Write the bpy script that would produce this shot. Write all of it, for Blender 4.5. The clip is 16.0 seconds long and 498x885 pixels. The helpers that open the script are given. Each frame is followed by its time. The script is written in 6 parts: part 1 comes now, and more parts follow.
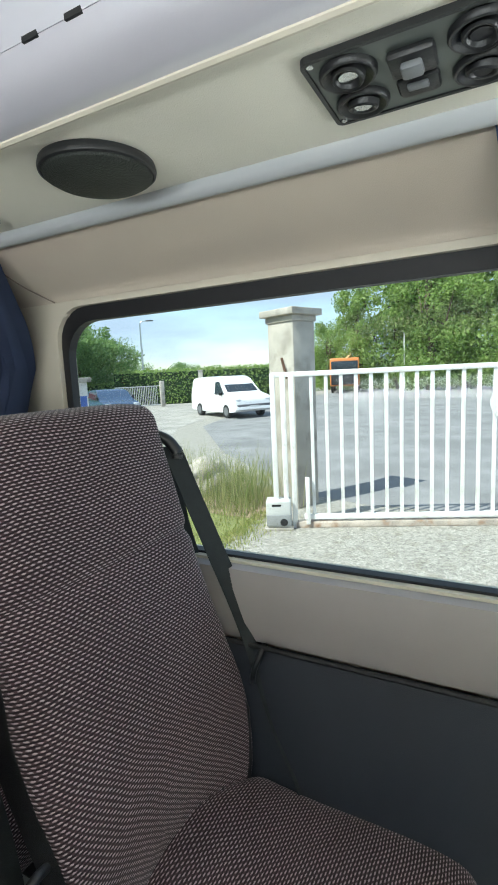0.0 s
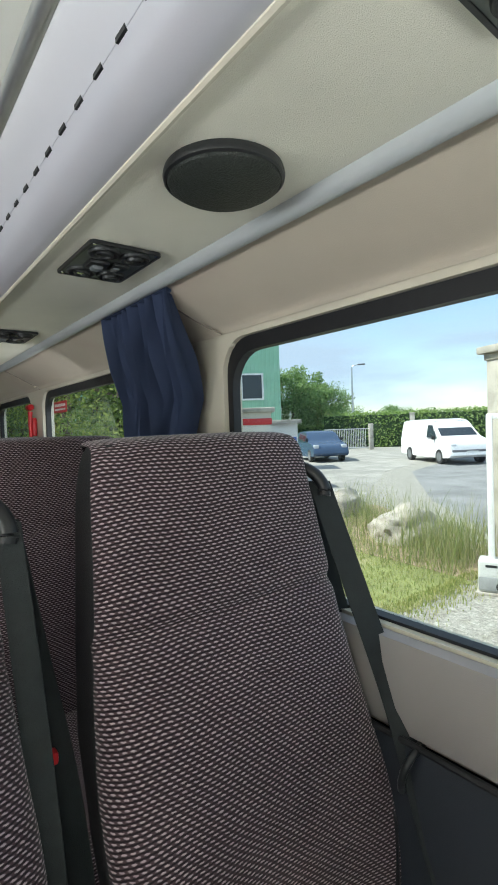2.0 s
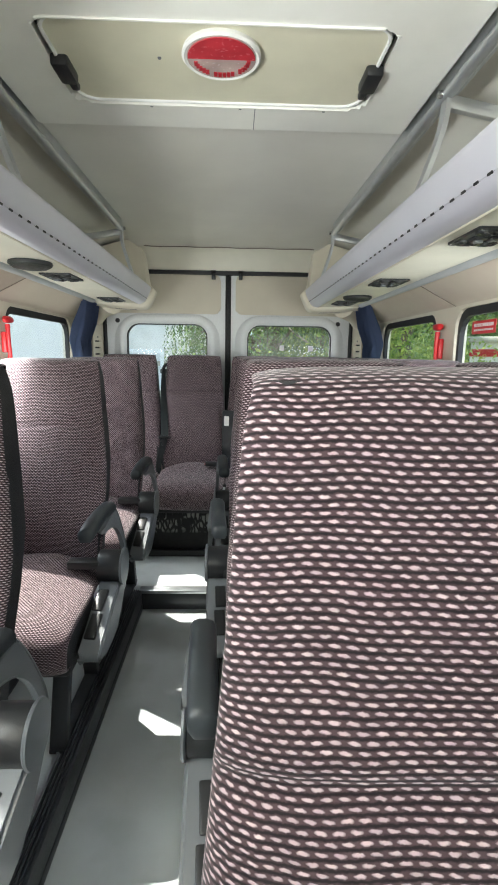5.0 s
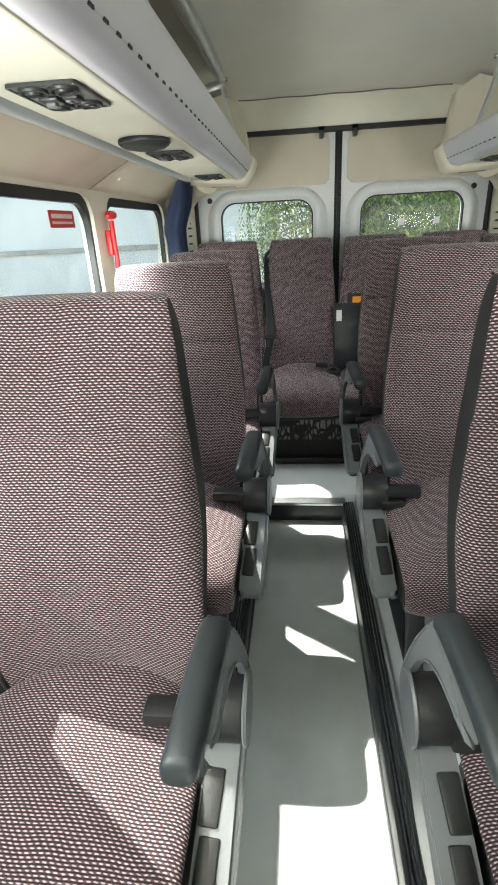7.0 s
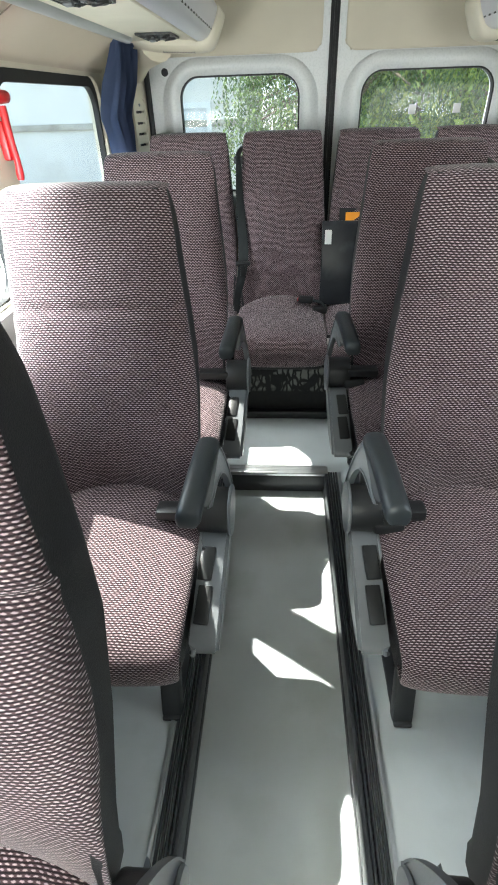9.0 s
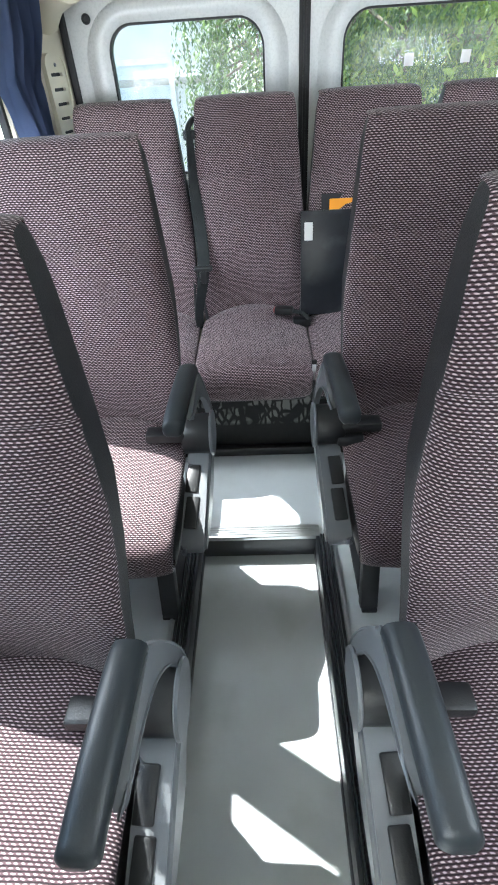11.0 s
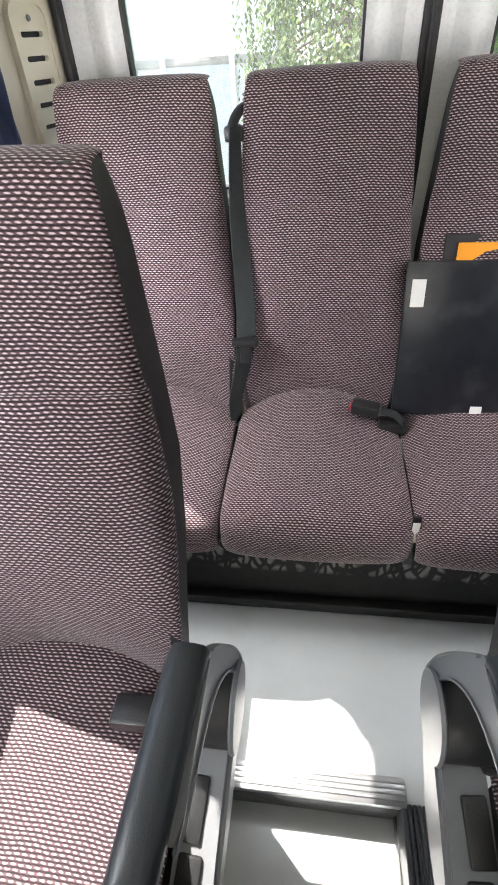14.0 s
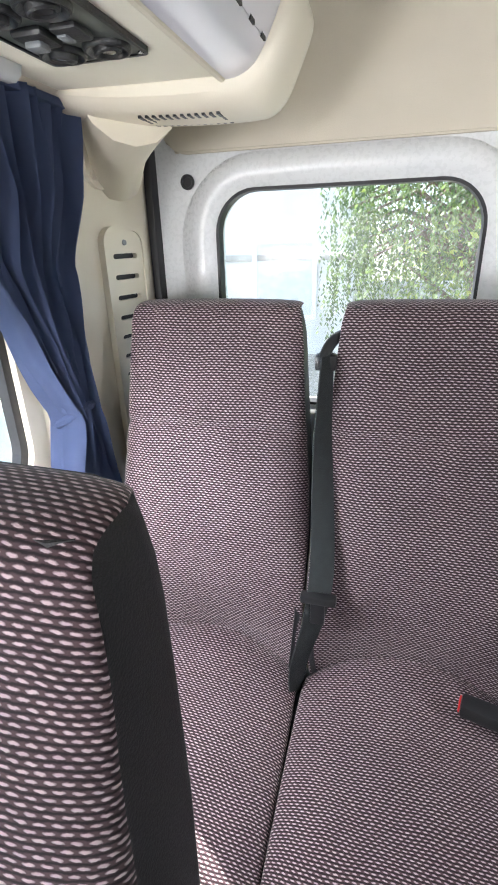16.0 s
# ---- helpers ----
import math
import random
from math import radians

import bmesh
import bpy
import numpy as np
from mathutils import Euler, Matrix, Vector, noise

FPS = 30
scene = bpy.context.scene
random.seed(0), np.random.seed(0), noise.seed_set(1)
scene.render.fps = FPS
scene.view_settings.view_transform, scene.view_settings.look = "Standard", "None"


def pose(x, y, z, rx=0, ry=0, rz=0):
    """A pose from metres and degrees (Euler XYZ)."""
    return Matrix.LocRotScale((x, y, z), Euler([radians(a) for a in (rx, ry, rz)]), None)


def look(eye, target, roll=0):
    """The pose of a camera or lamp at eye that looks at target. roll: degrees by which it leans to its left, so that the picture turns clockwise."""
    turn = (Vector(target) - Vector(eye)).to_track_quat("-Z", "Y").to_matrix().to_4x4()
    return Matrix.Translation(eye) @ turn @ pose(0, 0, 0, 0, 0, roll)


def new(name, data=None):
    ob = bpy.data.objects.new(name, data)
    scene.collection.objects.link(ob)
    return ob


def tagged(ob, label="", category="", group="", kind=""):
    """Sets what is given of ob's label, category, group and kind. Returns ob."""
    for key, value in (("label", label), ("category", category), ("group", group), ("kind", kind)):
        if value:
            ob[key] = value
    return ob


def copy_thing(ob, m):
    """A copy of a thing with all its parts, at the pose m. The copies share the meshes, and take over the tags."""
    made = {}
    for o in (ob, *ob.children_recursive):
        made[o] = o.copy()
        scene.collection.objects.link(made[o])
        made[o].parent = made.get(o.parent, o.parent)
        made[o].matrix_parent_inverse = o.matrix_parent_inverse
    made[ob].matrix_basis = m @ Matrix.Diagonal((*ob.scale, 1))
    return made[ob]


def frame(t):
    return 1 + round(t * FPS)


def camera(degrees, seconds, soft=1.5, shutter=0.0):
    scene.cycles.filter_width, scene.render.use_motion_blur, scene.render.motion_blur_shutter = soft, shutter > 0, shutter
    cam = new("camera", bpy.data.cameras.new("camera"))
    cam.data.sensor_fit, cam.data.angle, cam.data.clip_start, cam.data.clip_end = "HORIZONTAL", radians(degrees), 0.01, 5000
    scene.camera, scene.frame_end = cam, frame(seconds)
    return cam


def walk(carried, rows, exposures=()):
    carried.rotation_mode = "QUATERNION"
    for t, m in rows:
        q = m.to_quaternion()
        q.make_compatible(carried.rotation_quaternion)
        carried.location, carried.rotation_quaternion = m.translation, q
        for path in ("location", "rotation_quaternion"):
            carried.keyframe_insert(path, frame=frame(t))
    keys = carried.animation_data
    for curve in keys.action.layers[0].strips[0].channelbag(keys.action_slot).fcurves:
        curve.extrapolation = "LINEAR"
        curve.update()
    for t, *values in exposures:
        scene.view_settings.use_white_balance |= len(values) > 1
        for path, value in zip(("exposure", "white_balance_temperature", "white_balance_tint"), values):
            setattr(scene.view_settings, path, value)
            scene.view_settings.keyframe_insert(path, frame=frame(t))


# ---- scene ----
cam = camera(54.5, 16.0, soft=1.9)
PATH = [
    (0, (0.137, -0.005, 1.292), (1.891, 0.916, 1.017), -2.7),
    (0.5, (0.257, -0.056, 1.249), (1.913, 1.06, 1.138), -3.3),
    (1, (0.28, -0.065, 1.261), (1.808, 1.224, 1.223), -3.2),
    (1.5, (0.281, -0.044, 1.259), (1.672, 1.394, 1.229), -2.6),
    (2, (0.28, -0.019, 1.261), (1.514, 1.554, 1.197), -2.1),
    (2.5, (0.249, 0.04, 1.264), (1.382, 1.684, 1.154), -1.2),
    (3, (0.215, 0.087, 1.266), (1.189, 1.824, 1.089), -1.0),
    (3.5, (0.184, 0.133, 1.258), (0.967, 1.959, 1.028), -0.0),
    (4, (0.152, 0.173, 1.258), (0.713, 2.072, 0.978), 0.7),
    (4.5, (0.1, 0.227, 1.253), (0.411, 2.177, 0.939), 1.0),
    (5, (0.01, 0.298, 1.26), (0.076, 2.265, 0.904), 0.9),
    (5.2, (-0.039, 0.332, 1.256), (-0.045, 2.297, 0.884), 1.0),
    (7.3, (-0.262, 0.594, 1.342), (-0.477, 2.37, 0.449), -3.5),
    (7.5, (-0.247, 0.653, 1.35), (-0.462, 2.405, 0.411), -3.8),
    (8, (-0.213, 0.773, 1.353), (-0.402, 2.481, 0.33), -3.4),
    (10.3, (-0.268, 1.297, 1.383), (-0.344, 2.866, 0.145), -1.9),
    (10.5, (-0.239, 1.358, 1.361), (-0.324, 2.93, 0.128), -2.9),
    (11, (-0.198, 1.488, 1.365), (-0.281, 3.04, 0.106), -3.8),
    (11.5, (-0.21, 1.576, 1.366), (-0.23, 3.109, 0.081), -2.6),
    (12, (-0.23, 1.717, 1.363), (-0.241, 3.241, 0.068), -2.8),
    (12.5, (-0.251, 1.857, 1.346), (-0.275, 3.4, 0.074), -2.7),
    (13, (-0.253, 1.921, 1.329), (-0.356, 3.464, 0.061), -3.7),
    (13.5, (-0.272, 2.11, 1.297), (-0.426, 3.619, -0.006), -3.4),
    (14, (-0.259, 2.248, 1.308), (-0.508, 3.757, 0.02), -4.2),
    (14.5, (-0.255, 2.308, 1.321), (-0.571, 3.864, 0.105), -4.0),
    (15, (-0.29, 2.378, 1.344), (-0.657, 4.016, 0.256), -3.4),
    (15.5, (-0.333, 2.483, 1.365), (-0.77, 4.209, 0.455), -2.4),
    (16, (-0.338, 2.561, 1.361), (-0.847, 4.332, 0.583), -1.7),
]
EXPOSURES = ((0.0, 0.68, 6300, 4), (1.0, 0.62, 6250, 2), (2.0, 0.68, 6400, 4), (2.5, 0.85, 6500, 7), (3.0, 1.25, 6500, 7), (3.5, 1.65, 6500, 8), (4.5, 1.65, 6500, 7), (5.0, 1.65, 6500, 5), (7.5, 1.7, 6750, 2), (8.2, 1.78, 6700, 2), (10.5, 2.25, 6000, 5), (12.5, 2.5, 6150, 10), (14.0, 2.5, 6800, 14), (16.0, 2.5, 6400, 14))
walk(cam, [(t, look(eye, target, roll)) for t, eye, target, roll in PATH], EXPOSURES)

# ---- light ----
SUN_WAY = Vector((0.663, -0.41, -1.0)).normalized()
world = bpy.data.worlds.new("sky")
scene.world = world
world.use_nodes = True
wn = world.node_tree
sky = wn.nodes.new("ShaderNodeTexSky")
sky.sky_type, sky.sun_disc = "NISHITA", False
sky.sun_elevation = math.asin(-SUN_WAY.z)
sky.sun_rotation = math.atan2(-SUN_WAY.x, -SUN_WAY.y)
sky.air_density, sky.dust_density, sky.ozone_density = 1.0, 0.6, 1.2
# thin broken cloud over the blue
tcw = wn.nodes.new("ShaderNodeTexCoord")
mpw = wn.nodes.new("ShaderNodeMapping")
mpw.inputs["Scale"].default_value = (2.0, 2.0, 9.0)
nzw = wn.nodes.new("ShaderNodeTexNoise")
nzw.inputs["Scale"].default_value, nzw.inputs["Detail"].default_value = 1.6, 6.0
rmw = wn.nodes.new("ShaderNodeValToRGB")
rmw.color_ramp.elements[0].position, rmw.color_ramp.elements[1].position = 0.28, 0.58
mxw = wn.nodes.new("ShaderNodeMixRGB")
mxw.inputs[2].default_value = (2.7, 3.3, 4.3, 1)
wn.links.new(tcw.outputs["Generated"], mpw.inputs["Vector"])
wn.links.new(mpw.outputs["Vector"], nzw.inputs["Vector"])
wn.links.new(nzw.outputs["Fac"], rmw.inputs["Fac"])
wn.links.new(rmw.outputs["Color"], mxw.inputs[0])
wn.links.new(sky.outputs["Color"], mxw.inputs[1])
wn.links.new(mxw.outputs["Color"], wn.nodes["Background"].inputs["Color"])
wn.nodes["Background"].inputs["Strength"].default_value = 0.15
sun = new("sun", bpy.data.lights.new("sun", "SUN"))
sun.data.energy, sun.data.angle, sun.data.color = 4.5, radians(0.5), (1.0, 0.96, 0.9)
sun.matrix_world = look((-20, 10, 30), Vector((-20, 10, 30)) + SUN_WAY)


def window_light(name, at, toward, w, h, watts):
    """Daylight that enters through one of the front windows."""
    lp = new(name, bpy.data.lights.new(name, "AREA"))
    lp.data.shape, lp.data.size, lp.data.size_y, lp.data.energy, lp.data.color = "RECTANGLE", w, h, watts, (0.96, 0.98, 1.0)
    lp.matrix_world = look(at, toward)
    return lp


window_light("windscreen_daylight", (-0.025, -1.72, 1.20), (-0.025, -1.5, 1.95), 1.55, 0.35, 0.8)
window_light("front_window_daylight_right", (0.915, -0.85, 1.19), (0.76, -0.85, 1.99), 0.85, 0.45, 14)
window_light("front_window_daylight_left", (-0.965, -0.25, 1.19), (-0.80, -0.25, 2.0), 2.0, 0.45, 36)
window_light("side_window_daylight_left", (-0.945, 0.66, 1.12), (-0.62, 1.22, 0.55), 0.5, 0.36, 3.0)
window_light("side_window_daylight_right", (0.895, 1.44, 1.19), (0.45, 2.6, 0.4), 0.5, 0.45, 3.0)
window_light("rear_side_window_daylight_left", (-0.875, 2.86, 1.10), (-0.575, 3.29, 0.26), 0.28, 0.32, 1.9)
window_light("rear_side_window_daylight_right", (0.825, 2.86, 1.10), (0.525, 3.29, 0.26), 0.28, 0.32, 1.9)
window_light("middle_window_daylight_left", (-0.93, 2.0, 1.15), (-0.63, 2.6, 0.6), 0.4, 0.4, 2.6)


# ---- materials ----
def mat(name, color, rough=0.6, metal=0.0, vary=0.12, scale=8.0, bump=0.0, bscale=120.0, spec=0.5, dirt=None, dscale=2.5):
    """A painted, plastic or stone surface: broad mottling, fine grain, relief, and optional worn stains."""
    m = bpy.data.materials.new(name)
    m.use_nodes = True
    nt = m.node_tree
    b = nt.nodes["Principled BSDF"]
    b.inputs["Roughness"].default_value, b.inputs["Metallic"].default_value = rough, metal
    b.inputs["Specular IOR Level"].default_value = spec
    tc = nt.nodes.new("ShaderNodeTexCoord")
    n1 = nt.nodes.new("ShaderNodeTexNoise")
    n1.inputs["Scale"].default_value, n1.inputs["Detail"].default_value = scale, 6
    nt.links.new(tc.outputs["Object"], n1.inputs["Vector"])
    rp = nt.nodes.new("ShaderNodeValToRGB")
    lo, hi = [c * (1 - vary) for c in color], [min(1, c * (1 + vary)) for c in color]
    rp.color_ramp.elements[0].color, rp.color_ramp.elements[1].color = (*lo, 1), (*hi, 1)
    rp.color_ramp.elements[0].position, rp.color_ramp.elements[1].position = 0.3, 0.7
    nt.links.new(n1.outputs["Fac"], rp.inputs["Fac"])
    out = rp.outputs["Color"]
    if dirt:
        n3 = nt.nodes.new("ShaderNodeTexNoise")
        n3.inputs["Scale"].default_value, n3.inputs["Detail"].default_value = dscale, 8
        nt.links.new(tc.outputs["Object"], n3.inputs["Vector"])
        r3 = nt.nodes.new("ShaderNodeValToRGB")
        r3.color_ramp.elements[0].position, r3.color_ramp.elements[1].position = 0.52, 0.75
        nt.links.new(n3.outputs["Fac"], r3.inputs["Fac"])
        mx = nt.nodes.new("ShaderNodeMixRGB")
        mx.inputs[2].default_value = (*dirt, 1)
        nt.links.new(r3.outputs["Color"], mx.inputs[0])
        nt.links.new(out, mx.inputs[1])
        out = mx.outputs["Color"]
    nt.links.new(out, b.inputs["Base Color"])
    n2 = nt.nodes.new("ShaderNodeTexNoise")
    n2.inputs["Scale"].default_value, n2.inputs["Detail"].default_value = bscale, 3
    nt.links.new(tc.outputs["Object"], n2.inputs["Vector"])
    mr = nt.nodes.new("ShaderNodeMapRange")
    mr.inputs["To Min"].default_value, mr.inputs["To Max"].default_value = max(0.02, rough - 0.08), min(1, rough + 0.08)
    nt.links.new(n2.outputs["Fac"], mr.inputs["Value"])
    nt.links.new(mr.outputs["Result"], b.inputs["Roughness"])
    if bump:
        bp = nt.nodes.new("ShaderNodeBump")
        bp.inputs["Strength"].default_value, bp.inputs["Distance"].default_value = bump, 0.004
        nt.links.new(n2.outputs["Fac"], bp.inputs["Height"])
        nt.links.new(bp.outputs["Normal"], b.inputs["Normal"])
    return m


def fabric_mat():
    """Dark woven seat cloth with rows of short pale dashes, set half over from row to row."""
    m = bpy.data.materials.new("seat_cloth")
    m.use_nodes = True
    nt = m.node_tree
    b = nt.nodes["Principled BSDF"]
    b.inputs["Roughness"].default_value = 0.85
    b.inputs["Specular IOR Level"].default_value = 0.25
    b.inputs["Sheen Weight"].default_value = 0.25
    b.inputs["Sheen Roughness"].default_value = 0.4
    uv = nt.nodes.new("ShaderNodeUVMap")
    nz = nt.nodes.new("ShaderNodeTexNoise")
    nz.inputs["Scale"].default_value, nz.inputs["Detail"].default_value = 260, 2
    nt.links.new(uv.outputs["UV"], nz.inputs["Vector"])
    warp = nt.nodes.new("ShaderNodeVectorMath")
    warp.operation = "MULTIPLY_ADD"
    warp.inputs[1].default_value = (0.0021, 0.0019, 0)
    nt.links.new(nz.outputs["Color"], warp.inputs[0])
    nt.links.new(uv.outputs["UV"], warp.inputs[2])
    drift = nt.nodes.new("ShaderNodeTexNoise")
    drift.inputs["Scale"].default_value, drift.inputs["Detail"].default_value = 9, 2
    nt.links.new(uv.outputs["UV"], drift.inputs["Vector"])
    pull = nt.nodes.new("ShaderNodeVectorMath")
    pull.operation = "MULTIPLY_ADD"
    pull.inputs[1].default_value = (0.010, 0.012, 0)
    nt.links.new(drift.outputs["Color"], pull.inputs[0])
    nt.links.new(warp.outputs[0], pull.inputs[2])

    def calc(op, a, v=None, w=None):
        n = nt.nodes.new("ShaderNodeMath")
        n.operation = op
        for k, q in enumerate((a, v, w)):
            if q is None:
                continue
            if isinstance(q, (int, float)):
                n.inputs[k].default_value = q
            else:
                nt.links.new(q, n.inputs[k])
        return n.outputs[0]

    sp_ = nt.nodes.new("ShaderNodeSeparateXYZ")
    nt.links.new(pull.outputs[0], sp_.inputs[0])
    vr = calc("DIVIDE", sp_.outputs[1], 0.0049)
    row = calc("FLOOR", vr)
    ur = calc("ADD", calc("DIVIDE", sp_.outputs[0], 0.0104), calc("MULTIPLY", row, 0.5))
    fu = calc("DIVIDE", calc("SUBTRACT", calc("FRACT", ur), 0.5), 0.335)
    fv = calc("DIVIDE", calc("SUBTRACT", calc("FRACT", vr), 0.5), 0.215)
    fv = calc("ADD", fv, calc("MULTIPLY", fu, 0.25))
    dist = calc("ADD", calc("MULTIPLY", fu, fu), calc("MULTIPLY", fv, fv))
    dash = nt.nodes.new("ShaderNodeMapRange")
    dash.inputs["From Min"].default_value, dash.inputs["From Max"].default_value = 1.35, 0.35
    nt.links.new(dist, dash.inputs["Value"])
    wh = nt.nodes.new("ShaderNodeTexWhiteNoise")
    wh.noise_dimensions = "2D"
    cmb = nt.nodes.new("ShaderNodeCombineXYZ")
    nt.links.new(calc("FLOOR", ur), cmb.inputs[0])
    nt.links.new(row, cmb.inputs[1])
    nt.links.new(cmb.outputs[0], wh.inputs["Vector"])
    thread = nt.nodes.new("ShaderNodeMixRGB")
    thread.inputs[1].default_value, thread.inputs[2].default_value = (0.55, 0.44, 0.46, 1), (0.47, 0.36, 0.39, 1)
    nt.links.new(wh.outputs["Value"], thread.inputs[0])
    br = nt.nodes.new("ShaderNodeMixRGB")
    # brown weft shows along each row, with a near-black groove between the rows
    weft = nt.nodes.new("ShaderNodeMixRGB")
    weft.inputs[1].default_value, weft.inputs[2].default_value = (0.084, 0.052, 0.059, 1), (0.015, 0.010, 0.012, 1)
    groove = nt.nodes.new("ShaderNodeMapRange")
    groove.inputs["From Min"].default_value, groove.inputs["From Max"].default_value = 0.20, 0.42
    nt.links.new(calc("ABSOLUTE", calc("SUBTRACT", calc("FRACT", vr), 0.5)), groove.inputs["Value"])
    nt.links.new(groove.outputs["Result"], weft.inputs[0])
    nt.links.new(weft.outputs["Color"], br.inputs[1])
    nt.links.new(dash.outputs["Result"], br.inputs[0])
    nt.links.new(thread.outputs["Color"], br.inputs[2])
    big = nt.nodes.new("ShaderNodeTexNoise")
    big.inputs["Scale"].default_value, big.inputs["Detail"].default_value = 7, 4
    nt.links.new(uv.outputs["UV"], big.inputs["Vector"])
    mr = nt.nodes.new("ShaderNodeMapRange")
    mr.inputs["To Min"].default_value, mr.inputs["To Max"].default_value = 0.78, 1.2
    nt.links.new(big.outputs["Fac"], mr.inputs["Value"])
    ml = nt.nodes.new("ShaderNodeMixRGB")
    ml.blend_type = "MULTIPLY"
    ml.inputs[0].default_value = 1
    nt.links.new(br.outputs["Color"], ml.inputs[1])
    nt.links.new(mr.outputs["Result"], ml.inputs[2])
    nt.links.new(ml.outputs["Color"], b.inputs["Base Color"])
    bp = nt.nodes.new("ShaderNodeBump")
    bp.inputs["Strength"].default_value, bp.inputs["Distance"].default_value = 0.55, 0.0015
    nt.links.new(dash.outputs["Result"], bp.inputs["Height"])
    nt.links.new(bp.outputs["Normal"], b.inputs["Normal"])
    return m


def glass_mat(name, tint=(0.955, 0.985, 0.975), dust=0.0):
    """Thin vehicle glazing: clear, faintly green, with a light film of gloss."""
    m = bpy.data.materials.new(name)
    m.use_nodes = True
    nt = m.node_tree
    nt.nodes.remove(nt.nodes["Principled BSDF"])
    tr, gl = nt.nodes.new("ShaderNodeBsdfTransparent"), nt.nodes.new("ShaderNodeBsdfGlossy")
    tr.inputs["Color"].default_value, gl.inputs["Roughness"].default_value = (*tint, 1), 0.03
    mx, lw = nt.nodes.new("ShaderNodeMixShader"), nt.nodes.new("ShaderNodeLayerWeight")
    pw = nt.nodes.new("ShaderNodeMath")
    pw.operation = "POWER"
    pw.inputs[1].default_value = 5.0
    ml = nt.nodes.new("ShaderNodeMath")
    ml.operation = "MULTIPLY_ADD"
    ml.inputs[1].default_value, ml.inputs[2].default_value = 0.22, 0.008
    nt.links.new(lw.outputs["Facing"], pw.inputs[0])
    nt.links.new(pw.outputs[0], ml.inputs[0])
    nt.links.new(ml.outputs[0], mx.inputs[0])
    nt.links.new(tr.outputs[0], mx.inputs[1])
    nt.links.new(gl.outputs[0], mx.inputs[2])
    fi, tl, nz = nt.nodes.new("ShaderNodeMixShader"), nt.nodes.new("ShaderNodeBsdfTranslucent"), nt.nodes.new("ShaderNodeTexNoise")
    tl.inputs["Color"].default_value = (0.9, 0.9, 0.88, 1)
    nz.inputs["Scale"].default_value, nz.inputs["Detail"].default_value = 3.0, 5
    mr = nt.nodes.new("ShaderNodeMapRange")
    mr.inputs["To Min"].default_value, mr.inputs["To Max"].default_value = dust * 0.6, dust * 1.4
    nt.links.new(nz.outputs["Fac"], mr.inputs["Value"])
    nt.links.new(mr.outputs["Result"], fi.inputs[0])
    nt.links.new(mx.outputs[0], fi.inputs[1])
    nt.links.new(tl.outputs[0], fi.inputs[2])
    nt.links.new(fi.outputs[0], nt.nodes["Material Output"].inputs["Surface"])
    return m


CLOTH = fabric_mat()
VINYL = mat("black_vinyl", (0.015, 0.015, 0.017), 0.6, vary=0.2, scale=14, bump=0.25, bscale=500)
ARMPAD = mat("armrest_rubber", (0.028, 0.034, 0.038), 0.42, vary=0.2, bump=0.08, bscale=600)
GREYPL = mat("grey_plastic", (0.155, 0.165, 0.175), 0.38, vary=0.08, bump=0.1, bscale=500)
BLACKPL = mat("black_plastic", (0.016, 0.017, 0.018), 0.4, vary=0.2, bump=0.12, bscale=400)
LEGMET = mat("seat_leg_paint", (0.03, 0.032, 0.036), 0.5, vary=0.2)
WEBBING = mat("belt_webbing", (0.020, 0.025, 0.026), 0.75, vary=0.15, scale=60, bump=0.4, bscale=900)
STEEL = mat("bright_steel", (0.6, 0.6, 0.6), 0.25, metal=1.0, vary=0.05)
VINYLFLOOR = mat("grey_floor_vinyl", (0.53, 0.57, 0.58), 0.22, vary=0.06, scale=5, spec=0.7, bump=0.05, bscale=300, dirt=(0.42, 0.45, 0.44), dscale=4)
PLATFLOOR = mat("pale_floor_vinyl", (0.60, 0.64, 0.65), 0.34, vary=0.06, scale=5, spec=0.6, bump=0.06, bscale=300, dirt=(0.46, 0.50, 0.49), dscale=5)
RUBBER = mat("ribbed_rubber", (0.035, 0.038, 0.042), 0.45, vary=0.2, bump=0.1)
ALU = mat("aluminium", (0.62, 0.64, 0.66), 0.32, metal=0.9, vary=0.06, scale=20, bump=0.05, bscale=300)
RAILGREY = mat("satin_grey_rail", (0.46, 0.48, 0.49), 0.45, vary=0.05, scale=6)
SEAM = mat("seam_shadow_gap", (0.22, 0.18, 0.15), 0.9)
FASCIA = mat("lilac_grey_metal", (0.68, 0.67, 0.73), 0.36, metal=0.35, vary=0.05, scale=3, bump=0.04, bscale=500)
CREAM = mat("cream_headliner", (0.80, 0.77, 0.66), 0.85, vary=0.05, scale=6, bump=0.3, bscale=900)
CEIL = mat("ceiling_cloth", (0.74, 0.72, 0.66), 0.9, vary=0.05, scale=3, bump=0.3, bscale=900)
TANLINE = mat("tan_rear_lining", (0.56, 0.51, 0.42), 0.8, vary=0.05, scale=5, bump=0.2, bscale=800)
TRIM = mat("beige_trim", (0.56, 0.49, 0.40), 0.7, vary=0.06, scale=3, bump=0.2, bscale=700, dirt=(0.50, 0.40, 0.34), dscale=3)
CREAMPL = mat("cream_plastic", (0.66, 0.61, 0.50), 0.5, vary=0.04, scale=6, bump=0.08, bscale=500)
SILL = mat("grey_beige_sill", (0.34, 0.315, 0.30), 0.38, vary=0.07, scale=4, bump=0.12, bscale=700)
DARKPANEL = mat("blue_black_panel", (0.022, 0.027, 0.037), 0.55, vary=0.15, scale=5, bump=0.25, bscale=600)
